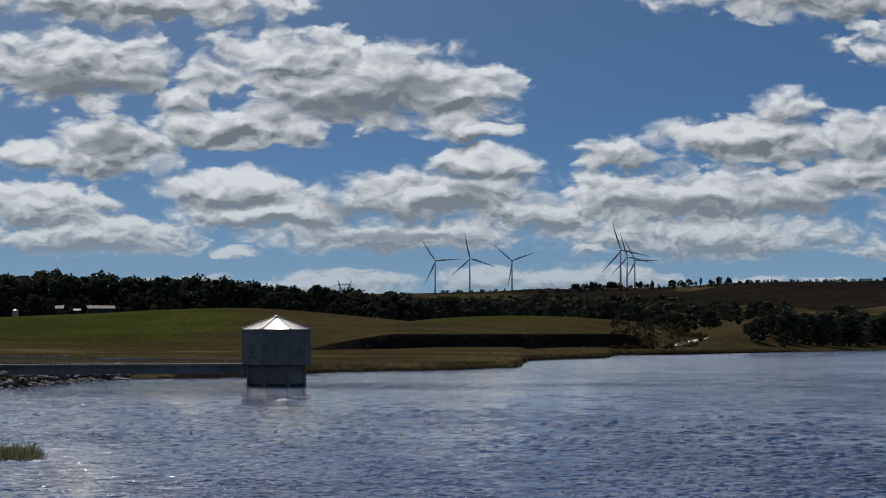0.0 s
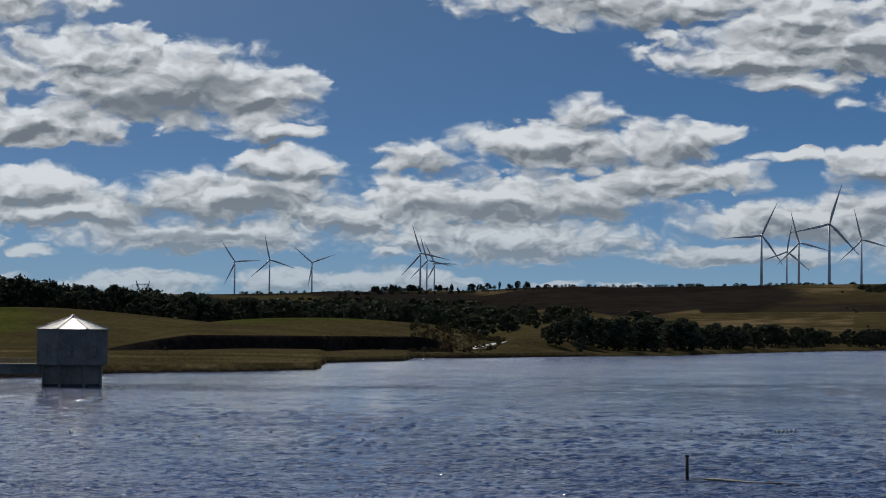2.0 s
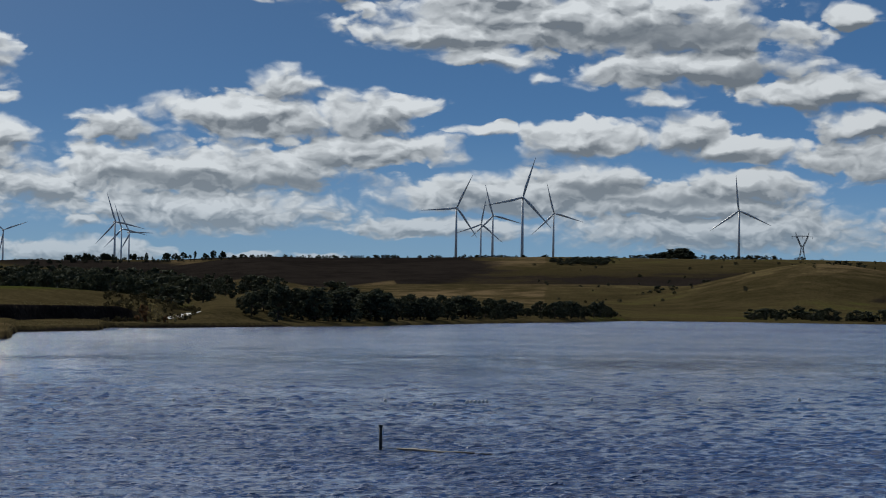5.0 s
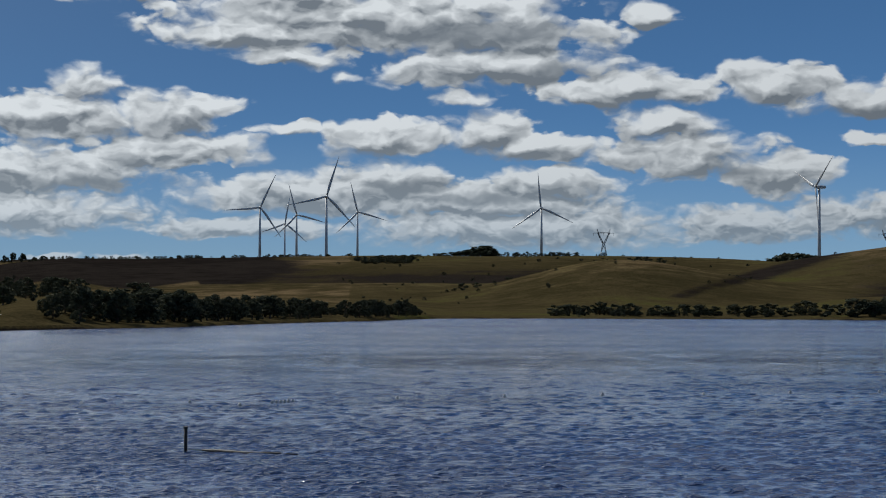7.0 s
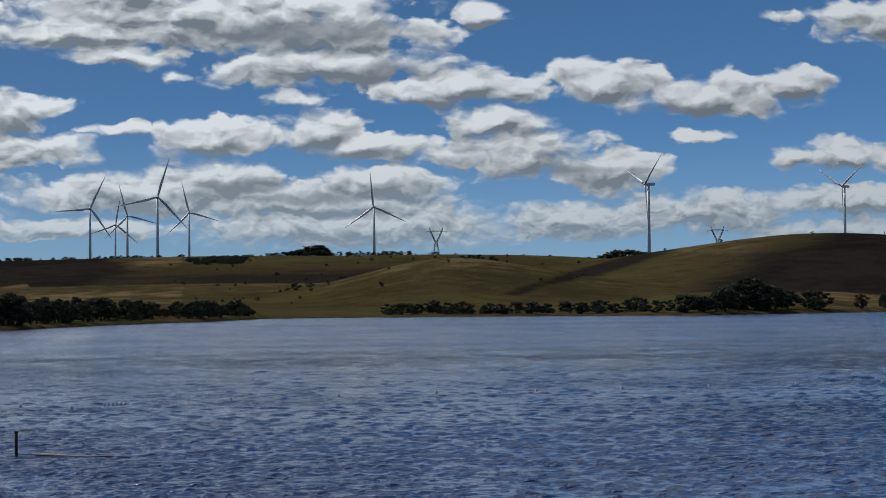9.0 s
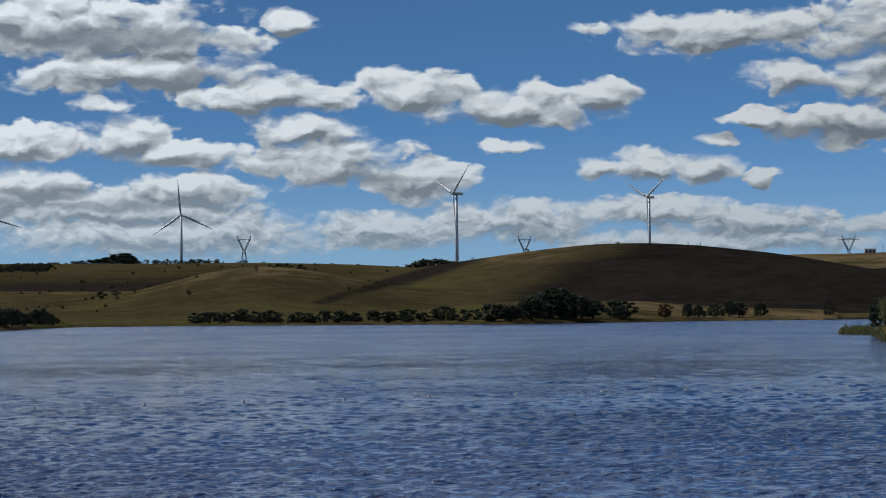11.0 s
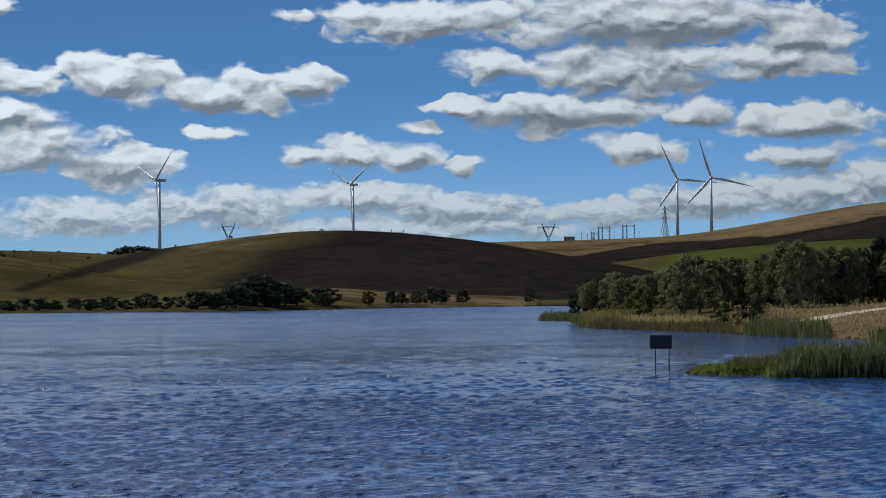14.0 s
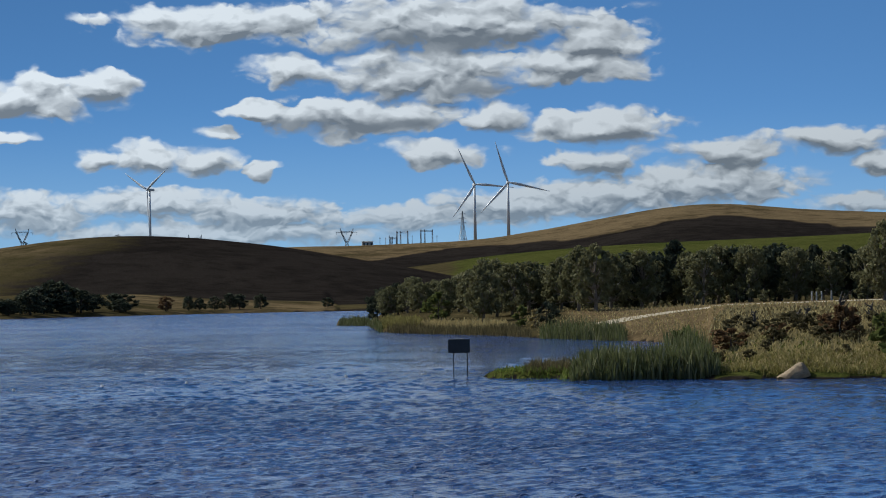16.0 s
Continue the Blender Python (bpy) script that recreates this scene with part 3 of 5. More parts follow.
def build_water():
    """The lake: one sheet, with wind waves where the bank looks down on it."""
    rng = np.random.default_rng(21)
    az = np.concatenate([np.arange(-180, -14, 4.0), np.arange(-14, 55, 0.11), np.arange(55, 181, 4.0)])
    az[-1] = 180
    d = np.concatenate([[0.001, 20, 40], EYE / np.linspace(EYE / 50, EYE / 135, 760)[:-1], EYE / np.linspace(EYE / 135, EYE / 700, 300), np.geomspace(740, 4300, 20)])
    A, D = np.meshgrid(np.radians(az), d)
    X, Y, Z = D * np.sin(A), D * np.cos(A), D * 0
    step = np.gradient(d)[:, None]
    def chop(count, short, long, spread, level):
        """Crests of a narrow band of wind waves, in metres over the trough, 0 to about 1.5."""
        z = X * 0
        for i in range(count):
            length = short * (long / short) ** rng.random()
            turn = radians(20) + rng.normal() * spread
            bent = 0.5 * np.sin(X / (length * 3.1) + i) + 0.5 * np.sin(Y / (length * 4.3) + 2 * i)
            fine = np.clip(length / (2.2 * step) - 0.3, 0, 1)
            z += fine * np.sin(2 * math.pi / length * (X * math.sin(turn) + Y * math.cos(turn)) + rng.uniform(0, 6.3) + bent)
        return np.maximum(z * math.sqrt(2.0 / count) - level, 0)

    gust = 0.95 + 0.22 * np.sin(X / 17 + 1.3 * np.sin(Y / 23)) * np.sin(Y / 31 + 0.8 * np.sin(X / 29))
    Z = 0.034 * gust * (1 - ramp(D, 65, 120)) * chop(30, 0.34, 0.60, 0.42, 0.85)
    Z += 0.041 * gust * ramp(D, 52, 85) * (1 - ramp(D, 130, 210)) * chop(30, 0.58, 1.05, 0.42, 0.85)
    Z += 0.045 * gust * ramp(D, 85, 140) * (1 - ramp(D, 240, 380)) * chop(30, 1.05, 1.95, 0.42, 0.9)
    Z += 0.060 * gust * ramp(D, 170, 270) * chop(30, 2.0, 3.6, 0.42, 0.9)
    Z *= ramp(D, 44, 52) * (1 - ramp(D, 260, 620)) * ramp(np.degrees(A), -14, -13.2) * (1 - ramp(np.degrees(A), 54, 54.8))
    n, m = len(az), len(d)
    i = (np.arange(m - 1)[:, None] * n + np.arange(n - 1)[None]).ravel()
    faces = np.stack([i, i + n, i + n + 1, i + 1], 1)
    ob = mesh_object("water", np.stack([X, Y, Z], -1).reshape(-1, 3).tolist(), faces.tolist(), WATER, True)
    tagged(ob, "dark blue wind-rippled lake water", "water", kind="structure")


build_water()

# ---- shapes ----


class Shape:
    """Gathers verts and faces of one part."""

    def __init__(self):
        self.v, self.f = [], []

    def add(self, verts, faces):
        n = len(self.v)
        self.v += [tuple(v) for v in verts]
        self.f += [tuple(i + n for i in f) for f in faces]
        return self

    def tube(self, path, radii, sides=8, caps=True, flat=1.0):
        path = [Vector(p) for p in path]
        rings = []
        for i, p in enumerate(path):
            way = (path[min(i + 1, len(path) - 1)] - path[max(i - 1, 0)]).normalized()
            a = way.cross(Vector((0, 0, 1)) if abs(way.z) < 0.9 else Vector((0, 1, 0))).normalized()
            b = way.cross(a)
            rings.append([p + (a * math.cos(k) + b * math.sin(k) * flat) * radii[i] for k in np.linspace(0, 2 * math.pi, sides + 1)[:-1]])
        faces = [(i * sides + j, i * sides + (j + 1) % sides, (i + 1) * sides + (j + 1) % sides, (i + 1) * sides + j) for i in range(len(path) - 1) for j in range(sides)]
        if caps:
            faces += [tuple(range(sides))[::-1], tuple((len(path) - 1) * sides + j for j in range(sides))]
        return self.add([q for r in rings for q in r], faces)

    def box(self, low, high, chamfer=0.0):
        x0, y0, z0 = low
        x1, y1, z1 = high
        c = chamfer
        if not c:
            v = [(x, y, z) for z in (z0, z1) for x, y in ((x0, y0), (x1, y0), (x1, y1), (x0, y1))]
            return self.add(v, [(3, 2, 1, 0), (4, 5, 6, 7), (0, 1, 5, 4), (1, 2, 6, 5), (2, 3, 7, 6), (3, 0, 4, 7)])
        loop = [(x0 + c, y0), (x1 - c, y0), (x1, y0 + c), (x1, y1 - c), (x1 - c, y1), (x0 + c, y1), (x0, y1 - c), (x0, y0 + c)]
        mx, my = (x0 + x1) / 2, (y0 + y1) / 2
        inner = [(mx + (x - mx) * (1 - 2 * c / (x1 - x0)), my + (y - my) * (1 - 2 * c / (y1 - y0))) for x, y in loop]
        return self.stack([(inner, z0), (loop, z0 + c), (loop, z1 - c), (inner, z1)])

    def stack(self, loops):
        """Outlines in plan, one above another, closed at both ends."""
        n = len(loops[0][0])
        v = [(x, y, z) for loop, z in loops for x, y in loop]
        f = [(i * n + j, i * n + (j + 1) % n, (i + 1) * n + (j + 1) % n, (i + 1) * n + j) for i in range(len(loops) - 1) for j in range(n)]
        return self.add(v, f + [tuple(range(n))[::-1], tuple((len(loops) - 1) * n + j for j in range(n))])

    def bar(self, a, b, r, sides=4):
        return self.tube([a, b], [r, r], sides)

    def lump(self, centre, size, rng, cuts=2, rough=0.25):
        bm = bmesh.new()
        bmesh.ops.create_icosphere(bm, subdivisions=cuts, radius=1.0)
        seed = Vector((rng.uniform(-90, 90), rng.uniform(-90, 90), rng.uniform(-90, 90)))
        for v in bm.verts:
            k = 1 + rough * noise.noise(v.co * 1.3 + seed) + 0.4 * rough * noise.noise(v.co * 3.1 + seed)
            v.co = Vector([v.co[i] * size[i] * k + centre[i] for i in range(3)])
        v = [tuple(p.co) for p in bm.verts]
        f = [tuple(p.index for p in q.verts) for q in bm.faces]
        bm.free()
        return self.add(v, f)


def mesh_of(name, shape, mat, smooth=False):
    me = bpy.data.meshes.new(name)
    me.from_pydata(shape.v, [], shape.f)
    me.materials.append(mat)
    if smooth:
        me.polygons.foreach_set("use_smooth", [True] * len(me.polygons))
    me.update()
    return me


def part(name, shape, mat, parent=None, label="", smooth=False):
    ob = new(name, shape if isinstance(shape, bpy.types.Mesh) else mesh_of(name, shape, mat, smooth))
    ob.parent = parent
    return tagged(ob, label)


def thing(name, label, category, group="", kind=""):
    return tagged(new(name), label, category, group, kind)


def facing(az, d, z=None, lift=0.0, turn=0.0, scale=1.0):
    """A pose at a place, its -y side towards the camera's bank."""
    p = spot(az, d, z, lift)
    s = scale if isinstance(scale, tuple) else (scale,) * 3
    return pose(*p, 0, 0, -az + turn) @ Matrix.Diagonal((*s, 1))


# ---- trees and plants ----


def leaf_quads(rng, centres, radii, count, size, long=1.6, up=0.0):
    """Leaf sprays as small bent quads, spread over round clumps."""
    k = rng.integers(0, len(centres), count)
    way = rng.normal(size=(count, 3))
    way /= np.linalg.norm(way, axis=1)[:, None]
    r = radii[k] * rng.uniform(0.55, 1.05, count)[:, None] if radii.ndim > 1 else (radii[k] * rng.uniform(0.15, 1.15, count) ** 0.8)[:, None]
    c = centres[k] + way * r * np.array([1.0, 1.0, 0.8])
    n = way + rng.normal(size=(count, 3)) * 1.1 + np.array([0, 0, 0.35])
    n /= np.linalg.norm(n, axis=1)[:, None]
    a = np.cross(n, rng.normal(size=(count, 3)))
    a /= np.linalg.norm(a, axis=1)[:, None]
    b = np.cross(n, a)
    s = size * rng.uniform(0.6, 1.35, count)[:, None]
    a, b = a * s * 0.5 * long, b * s * 0.5
    v = np.stack([c - a, c + b * 0.9 - n * s * 0.1, c + a, c - b * 0.9 - n * s * 0.1], 1).reshape(-1, 3)
    f = np.arange(count * 4).reshape(-1, 4)
    return v.tolist(), f.tolist()


def tree_meshes(seed, kind):
    """Trunk and crown of a tree 10 m tall, as meshes that its copies share."""
    rng = np.random.default_rng(seed)
    wood = Shape()
    look_of = {"gum": (30, 3.7, 1.6, 3600, 0.36, 0.30), "far": (22, 4.4, 1.4, 1500, 0.62, 0.25), "distant": (18, 4.4, 1.4, 420, 1.15, 0.25), "tall": (14, 2.3, 2.4, 620, 0.8, 0.32), "scrub": (7, 4.6, 0.8, 330, 1.15, 0.1)}
    clumps, reach, start, count, size, bare = look_of[kind]
    stem = [Vector((rng.normal() * 0.22 * i / 4, rng.normal() * 0.22 * i / 4, 7.6 * i / 5)) for i in range(6)]
    wood.tube(stem, [0.32, 0.26, 0.22, 0.17, 0.11, 0.05], 7)
    centres, radii = [], []
    for i in range(clumps):
        h = start + (9.0 - start) * (i + 0.5) / clumps
        t = (h - start) / (9.0 - start)
        wide = reach * math.sqrt(max(0.08, 1 - abs(2 * t - 0.75) ** 2.2 / 1.9)) if kind != "tall" else reach * (0.45 + 0.6 * math.sin(math.pi * min(1, t * 0.9 + 0.15)))
        a = i * 2.4 + rng.uniform(-0.5, 0.5)
        r = wide * rng.uniform(0.35, 0.85) if i < clumps - 1 else 0.2
        centres.append((math.cos(a) * r, math.sin(a) * r, h))
        radii.append(rng.uniform(0.6, 1.35) * (1.0 if kind != "scrub" else 1.4) * (1.15 if kind == "far" else 1.0))
        root = stem[min(4, max(1, int(h * 0.45)))]
        mid = root.lerp(Vector(centres[-1]), 0.55) + Vector((0, 0, -0.35))
        wood.tube([root, mid, centres[-1]], [0.11, 0.075, 0.03], 5)
    v, f = leaf_quads(rng, np.array(centres), np.array(radii), count, size)
    crown = Shape()
    crown.v, crown.f = [tuple(p) for p in v], [tuple(q) for q in f]
    return wood, crown


TREES = {}
for kind, bark, leaf, seeds in (("gum", BARK, GUM_LEAF, 5), ("far", DARK_BARK, FAR_LEAF, 5), ("distant", DARK_BARK, FAR_LEAF, 4), ("tall", DARK_BARK, FAR_LEAF, 3), ("scrub", DARK_BARK, FAR_LEAF, 3)):
    TREES[kind] = []
    for i in range(seeds):
        wood, crown = tree_meshes(100 * len(TREES) + i, kind)
        TREES[kind].append((mesh_of("trunk", wood, bark, True), mesh_of("crown", crown, leaf)))
PICK = random.Random(5)


GATHER = []  # (kind, place, size) of far trees that are joined into one wood


def wood(name, label, category, leaf=None):
    """Joins the trees gathered so far into one object."""
    v, f, slots, n = [], [], [], 0
    for trunk, crown, m in GATHER:
        for slot, me in enumerate((trunk, crown)):
            co = np.empty(len(me.vertices) * 3, np.float32)
            me.vertices.foreach_get("co", co)
            a = np.array(m)
            v.append(co.reshape(-1, 3) @ a[:3, :3].T + a[:3, 3])
            f += [tuple(i + n for i in p.vertices) for p in me.polygons]
            slots += [slot] * len(me.polygons)
            n += len(me.vertices)
    me = bpy.data.meshes.new(name)
    me.from_pydata(np.concatenate(v).tolist(), [], f)
    me.materials.append(DARK_BARK)
    me.materials.append(leaf or FAR_LEAF)
    me.polygons.foreach_set("material_index", slots)
    me.update()
    GATHER.clear()
    tagged(new(name, me), label, category, kind="stuff")


def tree_at(kind, az, d, top, wide=1.0, label="dark green gum tree on the lake shore", group="", leaf=None, name="tree", category="tree"):
    """A tree on the land at az, d whose top stands at the elevation top (degrees)."""
    base = float(ground(az, d))
    kind = "distant" if kind == "far" and d > 1200 else kind
    high = EYE + d * math.tan(radians(top)) - base
    if high < 0.6:
        return None
    s = (high + 0.12) / 9.9
    where = pose(*spot(az, d, base - 0.12), 0, 0, PICK.uniform(0, 360)) @ Matrix.Diagonal((s * wide * PICK.uniform(0.85, 1.2), s * wide * PICK.uniform(0.85, 1.2), s, 1))
    trunk, crown = PICK.choice(TREES[kind])
    if name == "joined":
        GATHER.append((trunk, crown, where))
        return None
    root = thing(name, label, category, group)
    root.matrix_basis = where
    part("trunk", trunk, None, root)
    ob = part("crown", crown, None, root)
    if leaf:
        ob.material_slots[0].link = "OBJECT"
        ob.material_slots[0].material = leaf
    return root


def tree_line(kind, az0, az1, count, d0, d1, tops, jitter, wide=(0.9, 1.3)):
    """A belt of trees whose tops follow (azimuth, elevation) rows."""
    for i in range(count):
        az = az0 + (az1 - az0) * (i + PICK.uniform(0.05, 0.95)) / count
        t = PICK.random()
        top = float(np.interp(az, *np.array(tops).T)) + PICK.uniform(-jitter, jitter * 0.4)
        tree_at(PICK.choice(kind), az, d0 + (d1 - d0) * t, top, PICK.uniform(*wide), name="joined")


# the wood behind the green rise
CANOPY = [(-16, 1.4), (-11.5, 1.42), (-10.4, 1.55), (-9.4, 1.46), (-7.9, 1.40), (-5.3, 1.27), (-3.9, 1.14), (-2.5, 1.10), (-1.3, 1.02), (-0.4, 0.84), (1.0, 0.80)]
tree_line(["far"], -15.5, 0.3, 46, 560, 585, CANOPY, 0.28, (1.0, 1.5))
tree_line(["far"], -15.5, 0.3, 40, 600, 640, CANOPY, 0.12, (1.0, 1.5))
tree_line(["scrub"], -15.5, -0.5, 30, 556, 562, [(-16, 0.85), (-5, 0.85), (0, 0.6)], 0.2, (0.8, 1.3))
wood("wood", "dense dark gum wood behind a grassy rise", "wood")
# trees in the valley
VALLEY = [(-2, 0.8), (0, 0.76), (1.7, 0.82), (3.2, 0.68), (4.7, 0.72), (6.2, 0.64), (7.4, 0.58), (9.5, 0.55)]
tree_line(["far", "scrub"], -1.5, 9.5, 48, 640, 760, VALLEY, 0.22, (1.0, 1.6))
tree_line(["far"], 2, 9, 24, 900, 1200, [(2, 0.85), (6, 0.75), (9, 0.72)], 0.1, (1.0, 1.5))
tree_line(["far", "scrub"], -1, 7.5, 56, 1300, 1750, [(-1, 0.82), (3, 0.86), (5, 0.9), (7.5, 0.84)], 0.14, (1.1, 1.8))
wood("valley_wood", "dark wooded valley between dry hills", "wood")
# trees along the shore below the mid hill
SHORE_TOPS = [(8.2, 0.30), (9.0, 0.48), (10.5, 0.36), (11.1, 0.48), (12.0, 0.31), (13.0, 0.29), (14.2, 0.22), (15.7, 0.14), (17.2, 0.15), (18.0, 0.02)]
for i in range(84):
    a = 7.9 + 10.1 * (i + PICK.random()) / 84
    tree_at(PICK.choice(["far", "far", "tall"]), a, float(shore(a)) + PICK.uniform(14, 75), float(np.interp(a, *np.array(SHORE_TOPS).T)) + PICK.uniform(-0.2, 0.06),
            PICK.uniform(1.0, 1.6), "dark pine-like tree on a grassy lake shore", "shore trees")
for i in range(22):
    a = 8.5 + 9.0 * (i + PICK.random()) / 22
    tree_at("scrub", a, float(shore(a)) + PICK.uniform(6, 30), -0.12 + PICK.uniform(-0.12, 0.05), 1.2, "low dark bush at the water's edge", "shore bushes")
# clumps along the far shore
for a, t, k in ((21.3, 0.0, "scrub"), (21.7, 0.02, "far"), (22.1, 0.0, "far"), (22.5, 0.08, "far"), (22.9, 0.03, "scrub"), (23.3, 0.05, "far"), (24.0, 0.0, "far"), (24.3, -0.02, "scrub"), (24.7, 0.03, "far"), (25.1, 0.03, "far"),
                (25.5, -0.02, "scrub"), (26.0, 0.03, "far"), (26.4, 0.0, "far"), (26.9, 0.06, "far"), (27.3, -0.03, "scrub"), (27.83, 0.13, "far"), (28.35, 0.04, "scrub"), (28.7, 0.05, "scrub"), (29.1, 0.20, "far"), (29.6, 0.12, "far")):
    tree_at(k, a, float(shore(a)) + PICK.uniform(12, 40), t + 0.05, 1.9, "dark shoreline tree below dry hills", "far shore trees")
for a, t, w in ((29.9, 0.30, 1.6), (30.15, 0.42, 1.5), (30.4, 0.52, 1.5), (30.7, 0.66, 1.4), (30.95, 0.62, 1.4), (31.2, 0.5, 1.5), (31.45, 0.42, 1.6), (31.75, 0.30, 1.7), (32.3, 0.31, 1.5), (32.6, 0.28, 1.5), (30.5, 0.25, 1.8), (31.1, 0.2, 1.9), (32.45, 0.15, 1.8), (29.6, 0.2, 1.7)):
    tree_at("far", a, float(shore(a)) + PICK.uniform(15, 45), t, w, "large dark spreading tree in a shoreline clump", "shoreline clump")
for a, t in ((33.63, 0.20), (34.23, 0.20), (34.5, 0.16), (34.9, 0.19), (35.3, 0.27), (35.55, 0.24), (36.1, 0.23), (37.86, 0.12)):
    tree_at("far", a, float(shore(a)) + 22, t, 1.35, "lone round tree on green lakeside pasture", "lone pasture trees", RUST_LEAF if a < 33.7 else None)
# trees and scrub on the hills and skylines
def rise(a, d):
    """Elevation of the land at a place, in degrees."""
    return float(np.degrees(math.atan2(float(ground(a, d)) - EYE, d)))


for i in range(210):
    a = 3.4 + 12.6 * PICK.random() ** 1.3
    d = 3700 if a < 9 else 1905
    high = PICK.choice((0.06, 0.09, 0.12, 0.17, 0.20)) * PICK.uniform(0.8, 1.1) if a < 7.5 else PICK.uniform(0.04, 0.10)
    tree_at(("far" if i % 3 else "tall") if a < 9 else "scrub", a, d, rise(a, d) + high, PICK.uniform(0.8, 1.5) if a < 7.5 else PICK.uniform(1.2, 2.0), name="joined")
for i in range(60):
    a = PICK.uniform(-0.2, 4.8)
    tree_at("scrub", a, 3690, rise(a, 3690) + PICK.uniform(0.03, 0.09), PICK.uniform(1.2, 2.0), name="joined")
for a0, a1, d0, d1, count in ((-1.5, 3.4, 3250, 3300, 46), (0.5, 6.5, 3000, 3060, 60), (2.2, 9.0, 3400, 3440, 60), (4.5, 10.0, 2750, 2820, 46), (-1.0, 4.0, 2600, 2660, 40)):
    for i in range(count):  # hedges between the far fields
        t = PICK.random()
        a, d = a0 + (a1 - a0) * t, d0 + (d1 - d0) * t
        tree_at(PICK.choice(("far", "scrub")), a, d, rise(a, d) + PICK.uniform(0.04, 0.12), PICK.uniform(1.0, 2.0), name="joined")
wood("skyline_trees", "small dark trees along a distant skyline", "trees")
for a, t in ((18.0, 1.36), (18.2, 1.40), (18.4, 1.42), (18.6, 1.44), (18.8, 1.46), (19.0, 1.50), (19.2, 1.54), (19.4, 1.60), (19.55, 1.61), (19.65, 1.52), (18.3, 1.38), (18.7, 1.42), (18.9, 1.44), (19.1, 1.47), (19.3, 1.52), (19.48, 1.56), (19.62, 1.5), (19.72, 1.44)):
    tree_at("far", a, 1890, t, 2.6, "dark tree in a dense hilltop plantation", "hilltop plantation")
for a, t in ((19.15, 1.42), (19.35, 1.46), (19.5, 1.48), (19.6, 1.46), (19.72, 1.4), (19.45, 1.38), (19.6, 1.36), (19.8, 1.34)):
    tree_at("far", a, 1845, t, 2.2, "dark tree in a dense hilltop plantation", "hilltop plantation")
for a, d, t in ((16.3, 1700, 1.06), (16.5, 1690, 1.03), (16.8, 1690, 1.03), (17.0, 1700, 1.04), (17.2, 1700, 1.0), (17.4, 1690, 0.96), (16.6, 1660, 0.92), (17.0, 1650, 0.92), (15.8, 1700, 1.1),
                (18.9, 1300, 0.62), (19.25, 1300, 0.64), (20.3, 1800, 1.26), (20.6, 1850, 1.31), (21.1, 1880, 1.36), (21.35, 1880, 1.37), (21.6, 1860, 1.32), (22.2, 1870, 1.33), (19.9, 1800, 1.22), (20.0, 1750, 1.15),
                (23.3, 1370, 1.30), (23.5, 1370, 1.32), (23.75, 1370, 1.33), (24.1, 1370, 1.29), (24.6, 1880, 1.31), (24.9, 1880, 1.32), (25.3, 1880, 1.28), (25.6, 1880, 1.3), (24.4, 1700, 1.12), (25.2, 1750, 1.10), (26.2, 1880, 1.24), (26.6, 1890, 1.24),
                (22.4, 1240, 0.22), (22.7, 1240, 0.26), (23.0, 1240, 0.22), (10.3, 1300, 0.62), (10.6, 1300, 0.62), (13.0, 1850, 1.2), (28.6, 1690, 1.44), (30.05, 1700, 1.66), (32.43, 1700, 1.83), (30.6, 1560, 1.30),
                (27.4, 2200, 1.42), (27.6, 2200, 1.44), (27.9, 2200, 1.40), (27.15, 2200, 1.36)):
    tree_at("scrub", a, d, t, 2.1, "small dark bush on a dry hillside", "hillside scrub")
